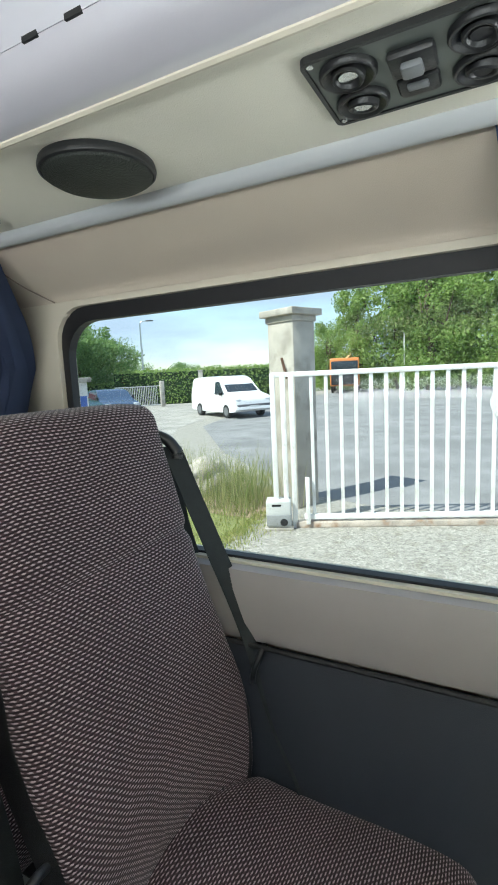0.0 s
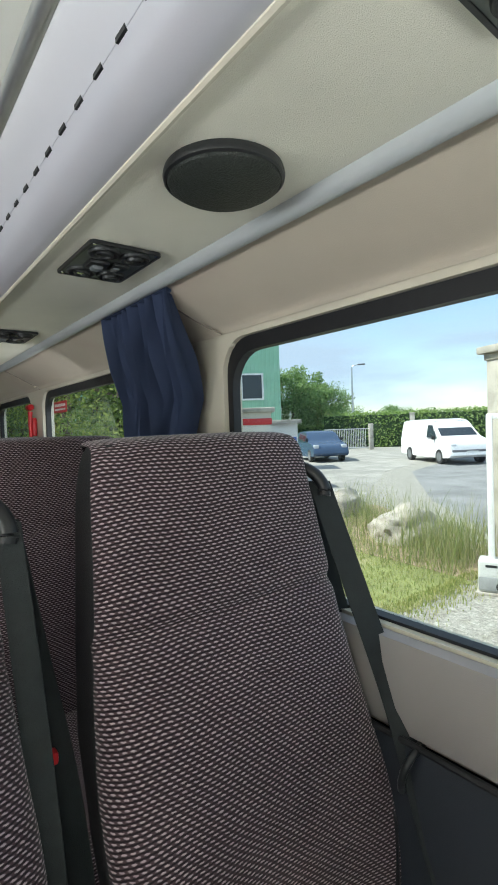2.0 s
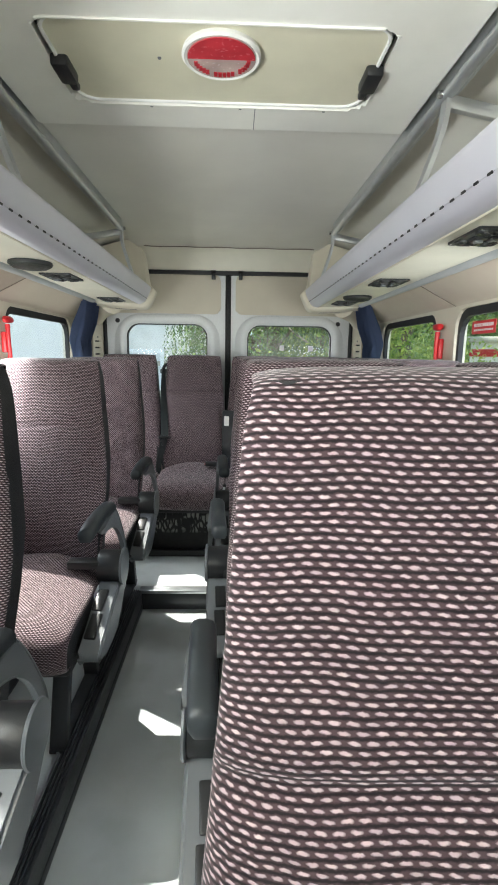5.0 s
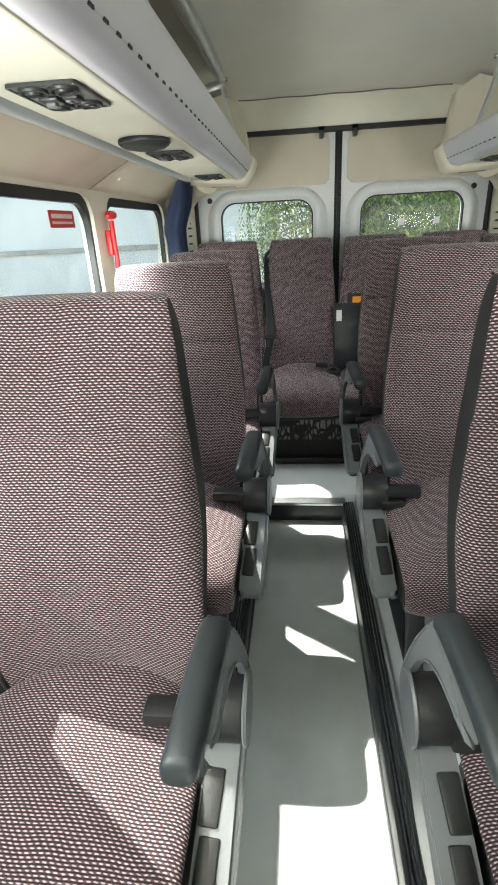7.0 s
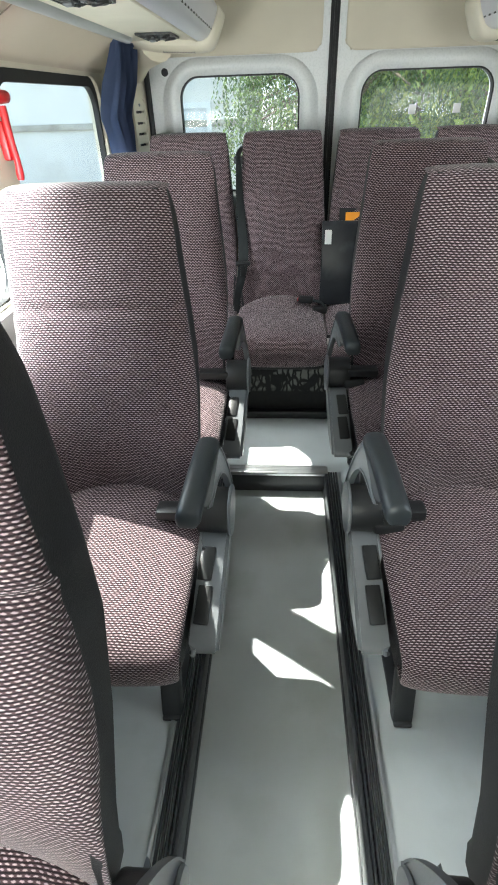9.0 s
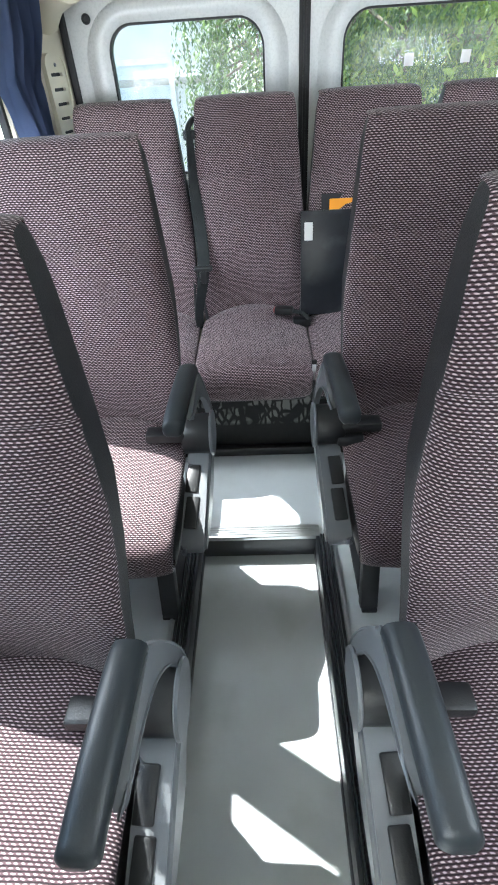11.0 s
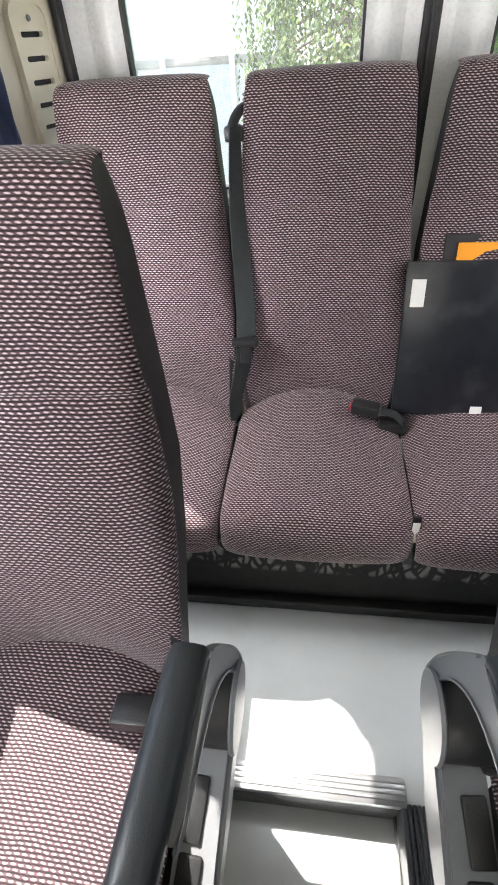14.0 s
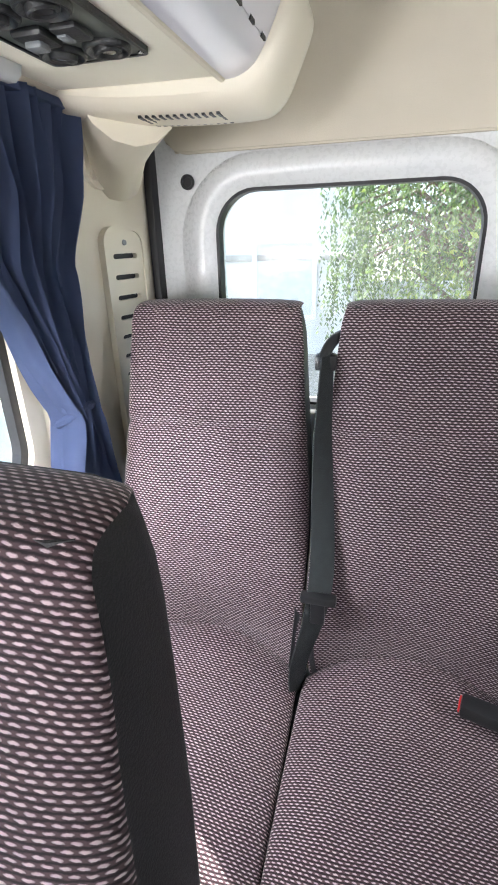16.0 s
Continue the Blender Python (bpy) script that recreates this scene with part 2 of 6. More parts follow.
DOORWHITE = mat("white_door_paint", (0.64, 0.65, 0.655), 0.28, vary=0.03, scale=5)
GASKET = mat("black_gasket", (0.012, 0.012, 0.014), 0.55, vary=0.2)
CURTAIN = mat("blue_curtain_cloth", (0.066, 0.090, 0.175), 0.85, vary=0.18, scale=12, bump=0.35, bscale=900)
nt_ = CURTAIN.node_tree
tl_, mix_ = nt_.nodes.new("ShaderNodeBsdfTranslucent"), nt_.nodes.new("ShaderNodeMixShader")
tl_.inputs["Color"].default_value, mix_.inputs[0].default_value = (0.22, 0.30, 0.44, 1), 0.5
nt_.links.new(nt_.nodes["Principled BSDF"].outputs[0], mix_.inputs[1])
nt_.links.new(tl_.outputs[0], mix_.inputs[2])
nt_.links.new(mix_.outputs[0], nt_.nodes["Material Output"].inputs["Surface"])
RED = mat("red_plastic", (0.55, 0.02, 0.025), 0.4, vary=0.1)
REDDARK = mat("clear_red_lens", (0.52, 0.035, 0.05), 0.25, vary=0.2, scale=30)
WHITEPL = mat("white_plastic", (0.75, 0.75, 0.72), 0.45, vary=0.04)
ORANGE = mat("orange_card", (0.85, 0.33, 0.02), 0.5, vary=0.05)
PANELGREY = mat("vent_panel_grey", (0.13, 0.145, 0.135), 0.4, metal=0.4, vary=0.1, scale=30)
MESHBLK = mat("speaker_mesh", (0.02, 0.024, 0.02), 0.55, vary=0.3, scale=300, bump=0.6, bscale=420)
GLASS = glass_mat("window_glass", dust=0.006)
DUSTYGLASS = glass_mat("dusty_rear_glass", dust=0.026)
LACE = mat("worn_carpet_front", (0.012, 0.012, 0.012), 0.8, vary=0.3, scale=30)


def leafy_print(m, pale, z_low, z_high):
    """Pale leaf shapes, narrow and upright, printed between two heights."""
    nt = m.node_tree
    b = nt.nodes["Principled BSDF"]
    src = b.inputs["Base Color"].links[0].from_socket
    tc, mp, vo = nt.nodes.new("ShaderNodeTexCoord"), nt.nodes.new("ShaderNodeMapping"), nt.nodes.new("ShaderNodeTexVoronoi")
    mp.inputs["Scale"].default_value, mp.inputs["Rotation"].default_value = (44, 1, 17), (0, 0.35, 0)
    nz, add = nt.nodes.new("ShaderNodeTexNoise"), nt.nodes.new("ShaderNodeMixRGB")
    nz.inputs["Scale"].default_value = 14
    add.inputs[0].default_value = 0.03
    vo.feature = "DISTANCE_TO_EDGE"
    vo.inputs["Scale"].default_value = 1.0
    nt.links.new(tc.outputs["Object"], nz.inputs["Vector"])
    nt.links.new(tc.outputs["Object"], add.inputs[1])
    nt.links.new(nz.outputs["Color"], add.inputs[2])
    nt.links.new(add.outputs["Color"], mp.inputs["Vector"])
    nt.links.new(mp.outputs["Vector"], vo.inputs["Vector"])
    shape, patch, sep, lo, hi = [nt.nodes.new(k) for k in ("ShaderNodeMapRange", "ShaderNodeMapRange", "ShaderNodeSeparateXYZ", "ShaderNodeMapRange", "ShaderNodeMapRange")]
    shape.inputs["From Min"].default_value, shape.inputs["From Max"].default_value = 0.10, 0.20
    nt.links.new(vo.outputs["Distance"], shape.inputs["Value"])
    patch.inputs["From Min"].default_value, patch.inputs["From Max"].default_value = 0.42, 0.52
    nt.links.new(nz.outputs["Fac"], patch.inputs["Value"])
    nt.links.new(tc.outputs["Object"], sep.inputs[0])
    lo.inputs["From Min"].default_value, lo.inputs["From Max"].default_value = z_low, z_low + 0.015
    hi.inputs["From Min"].default_value, hi.inputs["From Max"].default_value = z_high + 0.012, z_high
    nt.links.new(sep.outputs[2], lo.inputs["Value"])
    nt.links.new(sep.outputs[2], hi.inputs["Value"])
    prod = shape.outputs["Result"]
    for o in (patch, lo, hi):
        ml = nt.nodes.new("ShaderNodeMath")
        ml.operation = "MULTIPLY"
        nt.links.new(prod, ml.inputs[0])
        nt.links.new(o.outputs["Result"], ml.inputs[1])
        prod = ml.outputs[0]
    mx_ = nt.nodes.new("ShaderNodeMixRGB")
    mx_.inputs[2].default_value = (*pale, 1)
    nt.links.new(prod, mx_.inputs[0])
    nt.links.new(src, mx_.inputs[1])
    nt.links.new(mx_.outputs["Color"], b.inputs["Base Color"])


leafy_print(LACE, (0.20, 0.20, 0.19), 0.23, 0.35)


# ---- building helpers ----
def finish(name, bm, material, parent=None, label="", smooth=True):
    bmesh.ops.recalc_face_normals(bm, faces=bm.faces[:])
    me = bpy.data.meshes.new(name)
    bm.to_mesh(me)
    bm.free()
    for mt in material if isinstance(material, (list, tuple)) else [material]:
        me.materials.append(mt)
    if smooth:
        me.shade_smooth()
        me.set_sharp_from_angle(angle=radians(40))
    ob = new(name, me)
    ob.parent = parent
    if label:
        ob["label"] = label
    return ob


part = finish


def thing(name, at, label, category, group="", kind="", rz=0):
    ob = new(name)
    ob.empty_display_size = 0.1
    ob.matrix_world = pose(*at, 0, 0, rz)
    return tagged(ob, label, category, group, kind)


def box(x0, x1, y0, y1, z0, z1, bev=0.0, seg=2, bm=None):
    bm = bm or bmesh.new()
    r = bmesh.ops.create_cube(bm, size=1)
    for v in r["verts"]:
        v.co = ((x0 + x1) / 2 + v.co.x * (x1 - x0), (y0 + y1) / 2 + v.co.y * (y1 - y0), (z0 + z1) / 2 + v.co.z * (z1 - z0))
    if bev:
        edges = list({e for v in r["verts"] for e in v.link_edges})
        bmesh.ops.bevel(bm, geom=edges, offset=bev, segments=seg, affect="EDGES", profile=0.5)
    return bm


def beam(a, b, w, d, bev=0.0, bm=None, up=(0, 0, 1)):
    """A bar of section w x d from a to b."""
    bm = bm or bmesh.new()
    a, b = Vector(a), Vector(b)
    z = (b - a).normalized()
    x = z.cross(Vector(up))
    x = x.normalized() if x.length > 1e-4 else Vector((1, 0, 0))
    y = z.cross(x)
    tmp = box(-w / 2, w / 2, -d / 2, d / 2, 0, (b - a).length, bev)
    m = Matrix((x, y, z)).transposed().to_4x4()
    m.translation = a
    tmp.transform(m)
    me = bpy.data.meshes.new("t")
    tmp.to_mesh(me)
    tmp.free()
    bm.from_mesh(me)
    bpy.data.meshes.remove(me)
    return bm


def disc(center, axis, r0, r1, h, n=28, bm=None, bev=0.0):
    """A turned piece, radius r0 at its foot and r1 at its head, h long on the axis."""
    bm = bm or bmesh.new()
    q = Vector(axis).to_track_quat("Z", "Y").to_matrix().to_4x4()
    q.translation = center
    r = bmesh.ops.create_cone(bm, cap_ends=True, segments=n, radius1=r0, radius2=r1, depth=h, matrix=q @ Matrix.Translation((0, 0, h / 2)))
    if bev:
        rim = [e for v in r["verts"] for e in v.link_edges if len(e.link_faces) == 2 and any(len(f.verts) > 4 for f in e.link_faces)]
        bmesh.ops.bevel(bm, geom=list(set(rim)), offset=bev, segments=2, affect="EDGES", profile=0.5)
    return bm


def turned(profile, center, axis=(0, 0, 1), n=28, bm=None):
    """A body of revolution from (radius, height) pairs."""
    bm = bm or bmesh.new()
    q = Vector(axis).to_track_quat("Z", "Y").to_matrix()
    rings = []
    for r, h in profile:
        rings.append([bm.verts.new(Vector(center) + q @ Vector((r * math.cos(2 * math.pi * i / n), r * math.sin(2 * math.pi * i / n), h))) for i in range(n)])
    for a, b in zip(rings, rings[1:]):
        for i in range(n):
            bm.faces.new((a[i], a[(i + 1) % n], b[(i + 1) % n], b[i]))
    for ring in (rings[0], rings[-1]):
        bm.faces.new(ring)
    return bm


def rounded(u0, u1, v0, v1, r, n=6):
    pts = []
    for cu, cv, a0 in ((u1 - r, v1 - r, 0), (u0 + r, v1 - r, 90), (u0 + r, v0 + r, 180), (u1 - r, v0 + r, 270)):
        for k in range(n + 1):
            a = radians(a0 + 90 * k / n)
            pts.append((cu + r * math.cos(a), cv + r * math.sin(a)))
    return pts


def plate(loops, to3, depth, bm=None):
    """A flat plate with holes: loops[0] is its outline, the rest its openings; to3 maps (u, v, w) to the world; depth is its thickness along w."""
    bm = bm or bmesh.new()
    for w in (0.0, depth):
        edges = []
        for lp in loops:
            vs = [bm.verts.new(to3(u, v, w)) for u, v in lp]
            edges += [bm.edges.new((vs[i], vs[(i + 1) % len(vs)])) for i in range(len(vs))]
        bmesh.ops.triangle_fill(bm, use_beauty=True, use_dissolve=False, edges=edges)
    for lp in loops:
        a = [bm.verts.new(to3(u, v, 0.0)) for u, v in lp]
        b = [bm.verts.new(to3(u, v, depth)) for u, v in lp]
        for i in range(len(lp)):
            j = (i + 1) % len(lp)
            bm.faces.new((a[i], a[j], b[j], b[i]))
    bmesh.ops.remove_doubles(bm, verts=bm.verts[:], dist=1e-5)
    return bm


def extrude_profile(pts, y0, y1, thick, steps=1, bm=None):
    """A sheet whose section (x, z) runs along y, with thickness to the section's left side."""
    bm = bm or bmesh.new()
    n = len(pts)
    nor = []
    for i in range(n):
        a, b = Vector(pts[max(0, i - 1)]), Vector(pts[min(n - 1, i + 1)])
        d = (b - a).normalized()
        nor.append(Vector((-d.y, d.x)))
    ys = [y0 + (y1 - y0) * k / steps for k in range(steps + 1)]
    grid = [[[bm.verts.new((p[0] + nor[i].x * t, y, p[1] + nor[i].y * t)) for i, p in enumerate(pts)] for t in (0, thick)] for y in ys]
    for k in range(steps):
        for t in (0, 1):
            for i in range(n - 1):
                bm.faces.new((grid[k][t][i], grid[k][t][i + 1], grid[k + 1][t][i + 1], grid[k + 1][t][i]))
        for i in (0, n - 1):
            bm.faces.new((grid[k][0][i], grid[k][1][i], grid[k + 1][1][i], grid[k + 1][0][i]))
    for k in (0, steps):
        for i in range(n - 1):
            bm.faces.new((grid[k][0][i], grid[k][0][i + 1], grid[k][1][i + 1], grid[k][1][i]))
    return bm


def tube(path, r, n=8, bm=None):
    bm = bm or bmesh.new()
    path = [Vector(p) for p in path]
    rings = []
    for i, p in enumerate(path):
        d = (path[min(i + 1, len(path) - 1)] - path[max(i - 1, 0)]).normalized()
        x = d.cross(Vector((0.13, 0.21, 0.97))).normalized()
        y = d.cross(x)
        rr = r[i] if isinstance(r, (list, tuple)) else r
        rings.append([bm.verts.new(p + x * rr * math.cos(2 * math.pi * k / n) + y * rr * math.sin(2 * math.pi * k / n)) for k in range(n)])
    for a, b in zip(rings, rings[1:]):
        for k in range(n):
            bm.faces.new((a[k], a[(k + 1) % n], b[(k + 1) % n], b[k]))
    bm.faces.new(rings[0])
    bm.faces.new(rings[-1])
    return bm


def strap(path, width, side, thick=0.0016, bm=None):
    """A flat webbing ribbon along path; side is the direction of its width."""
    bm = bm or bmesh.new()
    path = [Vector(p) for p in path]
    s = Vector(side).normalized() * width / 2
    rows = []
    for i, p in enumerate(path):
        d = (path[min(i + 1, len(path) - 1)] - path[max(i - 1, 0)]).normalized()
        nn = d.cross(s).normalized() * thick / 2
        rows.append([bm.verts.new(p + a * s + b * nn) for a, b in ((-1, -1), (1, -1), (1, 1), (-1, 1))])
    for a, b in zip(rows, rows[1:]):
        for k in range(4):
            bm.faces.new((a[k], a[(k + 1) % 4], b[(k + 1) % 4], b[k]))
    bm.faces.new(rows[0])
    bm.faces.new(rows[-1])
    return bm


def smooth_path(pts, n):
    """Points along a Catmull-Rom line through pts."""
    pts = [np.array(p, float) for p in pts]
    q = [2 * pts[0] - pts[1], *pts, 2 * pts[-1] - pts[-2]]
    out = []
    for i in range(1, len(q) - 2):
        for k in range(n):
            t = k / n
            out.append(0.5 * (2 * q[i] + (q[i + 1] - q[i - 1]) * t + (2 * q[i - 1] - 5 * q[i] + 4 * q[i + 1] - q[i + 2]) * t * t + (3 * q[i] - q[i - 1] - 3 * q[i + 1] + q[i + 2]) * t ** 3))
    out.append(pts[-1])
    return out


XC = -0.025          # the vehicle's middle
PZ = 0.096           # top of the raised floor beside the aisle
FRONT, BACK = -1.7, 3.65


def mx(x, side):
    """x of the right half, or its mirror on the left half."""
    return x if side > 0 else 2 * XC - x


# ---- floor ----
AL, AR, STEP_Y = -0.448, -0.040, 2.551
floor = part("floor", box(AL - 0.03, AR + 0.03, FRONT, STEP_Y + 0.02, -0.05, 0.0), VINYLFLOOR)
tagged(floor, "grey vinyl floor of the sunken aisle", "floor", kind="structure")
for side, x0, x1 in (("left", -0.99, AL - 0.012), ("right", AR + 0.012, 0.94)):
    pf = part("floor_platform_" + side, box(x0, x1, FRONT, STEP_Y, -0.05, PZ), PLATFLOOR)
    tagged(pf, "pale grey vinyl raised floor beside the aisle", "floor", kind="structure")
pf = part("floor_platform_rear", box(-0.99, 0.94, STEP_Y, BACK, -0.05, PZ), PLATFLOOR)
tagged(pf, "pale grey vinyl raised floor before the rear seats", "floor", kind="structure")
# black ribbed edging along both sides of the aisle and aluminium nosing on the step
for sgn, xe in ((-1, AL), (1, AR)):
    bm = box(min(xe, xe + sgn * -0.012), max(xe, xe + sgn * -0.012), FRONT, STEP_Y, 0.0, PZ + 0.004, 0.003)
    box(min(xe, xe - sgn * 0.016), max(xe, xe - sgn * 0.016), FRONT, STEP_Y, 0.0, 0.030, 0.006, bm=bm)
    for k in range(4):
        xa = xe + sgn * (0.001 + k * 0.0098)
        box(min(xa, xa + sgn * 0.007), max(xa, xa + sgn * 0.007), FRONT, STEP_Y, PZ - 0.004, PZ + 0.008, 0.002, 1, bm=bm)
    ed = part("trim_aisle_edge", bm, RUBBER)
    tagged(ed, "black ribbed rubber edging along the sunken aisle", "edging", kind="structure")
    bm = box(min(xe + sgn * 0.042, xe + sgn * 0.052), max(xe + sgn * 0.042, xe + sgn * 0.052), FRONT, STEP_Y, PZ - 0.003, PZ + 0.010, 0.003)
    tagged(part("trim_aisle_rail", bm, ALU), "aluminium strip beside the ribbed aisle edging", "edging", kind="structure")
bm = box(AL, AR, STEP_Y - 0.008, STEP_Y + 0.045, PZ - 0.012, PZ + 0.006, 0.003)
for k in range(4):
    box(AL, AR, STEP_Y + 0.002 + k * 0.010, STEP_Y + 0.007 + k * 0.010, PZ + 0.002, PZ + 0.009, 0.0015, 1, bm=bm)
tagged(part("trim_step_nosing", bm, ALU), "ribbed aluminium nosing on the edge of the step", "edging", kind="structure")
tagged(part("trim_step_riser", box(AL + 0.002, AR - 0.002, STEP_Y - 0.006, STEP_Y + 0.0, 0.0, PZ - 0.012, 0.002), RUBBER), "black rubber riser of the step", "edging", kind="structure")

# ---- side walls with their windows ----
WZ0, WZ1 = 0.945, 1.452
WINDOWS = ((-1.35, -0.35), (-0.20, 0.855), (1.17, 2.27), (2.455, 3.245))
for side in (1, -1):
    nm = "right" if side > 0 else "left"
    spans = WINDOWS if side > 0 else WINDOWS[:2] + ((1.17, 2.285), (2.415, 3.245))
    def to3(u, v, w, side=side):
        return (mx(0.90 + w, side), u, v)
    outline = [(FRONT, -0.05), (BACK + 0.05, -0.05), (BACK + 0.05, 1.62), (FRONT, 1.62)]
    holes = [rounded(a, b, WZ0, WZ1, 0.075) for a, b in spans]
    wl = part("wall_" + nm, plate([outline, *holes], to3, 0.05), CREAMPL, smooth=False)
    tagged(wl, "cream plastic-lined side wall of the minibus", "wall", kind="structure")
    for k, (a, b) in enumerate(spans):
        wn_ = thing(f"window_{k + 1}_{nm}", (0, 0, 0), "fixed minibus side window with a black rubber surround", "window", kind="structure")
        ring = plate([rounded(a - 0.006, b + 0.006, WZ0 - 0.006, WZ1 + 0.006, 0.08), rounded(a + 0.018, b - 0.018, WZ0 + 0.005, WZ1 - 0.030, 0.078)], lambda u, v, w, s=side: (mx(0.912 + w, s), u, v), 0.02)
        part("window_frame", ring, GASKET, wn_, smooth=False)
        pn = part("pane", plate([rounded(a, b, WZ0, WZ1, 0.075)], lambda u, v, w, s=side: (mx(0.926 + w, s), u, v), 0.004), GLASS, wn_, smooth=False)
        pn.visible_shadow = False
        part("window_catch", disc((mx(0.909, side), b - 0.03, WZ1 - 0.012), (-side, 0, 0), 0.007, 0.006, 0.008, 12), CREAMPL, wn_)
    # the sloping lining over the windows up to the rack
    pts = [(0.897, WZ1 + 0.012), (0.885, WZ1 + 0.03), (0.822, 1.517), (0.748, 1.556)]
    prof = [tuple(p[:2]) for p in smooth_path([(mx(x, side), z) for x, z in pts], 4)]
    tl = part("trim_upper_" + nm, extrude_profile(prof, FRONT, 3.30, -0.012 * side, 12), TRIM)
    tagged(tl, "beige padded lining between window and luggage rack", "wall lining", kind="structure")
    # stitched seam of the lining at the pillar
    for ys in (0.90, 2.32):
        pth = smooth_path([(mx(0.757, side), ys, 1.550), (mx(0.821, side), ys - 0.005, 1.5155), (mx(0.858, side), ys - 0.02, 1.492), (mx(0.891, side), ys - 0.06, 1.463)], 4)
        tagged(part("trim_seam_" + nm, tube(pth, 0.0014, 6), SEAM), "thin seam in the beige lining", "seam", kind="structure")
    # rail in the corner below the rack
    bm = extrude_profile([(mx(0.757, side), 1.546), (mx(0.747, side), 1.539), (mx(0.735, side), 1.5385), (mx(0.726, side), 1.545), (mx(0.723, side), 1.556)], FRONT, 3.16, 0.006 * -side, 1)
    tagged(part("trim_rail_" + nm, bm, RAILGREY), "grey aluminium curtain rail along the rack", "rail", kind="structure")
    # lower wall: padded sill, a seam and the dark kick panel
    pts = [(0.898, 0.940), (0.880, 0.936), (0.872, 0.90), (0.868, 0.84), (0.874, 0.805)]
    bm = extrude_profile([(mx(x, side), z) for x, z in pts], FRONT, 3.28, 0.02 * side, 1)
    tagged(part("trim_sill_" + nm, bm, SILL), "grey-beige padded window sill panel", "wall lining", kind="structure")
    pts = [(0.868, 0.800), (0.862, 0.79), (0.860, 0.45), (0.850, PZ + 0.002)]
    bm = extrude_profile([(mx(x, side), z) for x, z in pts], FRONT, 3.28, 0.03 * side, 1)
    tagged(part("trim_kick_" + nm, bm, DARKPANEL), "blue-black lower side wall panel", "wall lining", kind="structure")
    bm = tube([(mx(0.862, side), FRONT, 0.803), (mx(0.862, side), 3.28, 0.803)], 0.005)
    tagged(part("trim_bead_" + nm, bm, GASKET), "black bead over the lower wall panel", "edging", kind="structure")

# ---- ceiling, with the opening of the roof hatch ----
CZ = 1.925
HX0, HX1, HY0, HY1 = -0.385, 0.325, 1.37, 1.685
side_prof = [(0.93, 1.60), (0.905, 1.70), (0.84, 1.80), (0.74, 1.875), (0.60, 1.915), (0.50, CZ)]
bm = bmesh.new()
for y0, y1, cut in ((FRONT, HY0, False), (HY0, HY1, True), (HY1, BACK + 0.06, False)):
    for side in (1, -1):
        edge = HX1 if side > 0 else 2 * XC - HX0
        pts = side_prof + ([(edge, CZ)] if cut else [(XC if side > 0 else XC, CZ)])
        pr = [(mx(x, side) if not (side < 0 and x == XC) else XC, z) for x, z in pts]
        extrude_profile(pr, y0, y1, -0.03 * side, 1, bm)
ceiling = part("ceiling", bm, CEIL)
tagged(ceiling, "pale fabric-lined minibus ceiling with curved sides", "ceiling", kind="structure")
# rear header over the doors
hp = [(3.52, CZ), (3.56, 1.90), (3.60, 1.84), (3.615, 1.80)]
bm = extrude_profile([(y, z) for y, z in hp], -0.62, 0.57, 0.03)
bm.transform(Matrix(((0, 1, 0, 0), (1, 0, 0, 0), (0, 0, 1, 0), (0, 0, 0, 1))))
tagged(part("trim_header", bm, CREAM), "cream lining over the rear doors", "wall lining", kind="structure")
seam = [(-0.56 + 1.07 * k / 24, 3.508 + 0.004 * math.sin(k * 1.1), CZ - 0.002 - 0.003 * abs(math.sin(k * 0.55))) for k in range(25)]
tagged(part("trim_header_seam", tube(seam, 0.0028, 6), SEAM), "uneven dark joint between ceiling and rear header", "seam", kind="structure")
tagged(part("wall_rear_upper", box(-0.99, 0.94, BACK + 0.02, BACK + 0.06, 1.795, 2.0), CREAM), "cream rear wall above the doors", "wall", kind="structure")
tagged(part("wall_header_gap", box(-0.99, 0.94, 3.60, BACK + 0.018, 1.775, 1.797), GASKET), "black rubber seal over the rear doors", "seal", kind="structure")

# front end behind the viewer: bulkhead with the windscreen opening
bm = plate([[(-1.0, -0.6), (0.95, -0.6), (0.95, 2.0), (-1.0, 2.0)], rounded(-0.85, 0.80, 1.0, 1.40, 0.1)], lambda u, v, w: (u, FRONT - w, v), 0.05)
tagged(part("wall_front", bm, CREAMPL, smooth=False), "plain front wall with the windscreen opening", "wall", kind="structure")

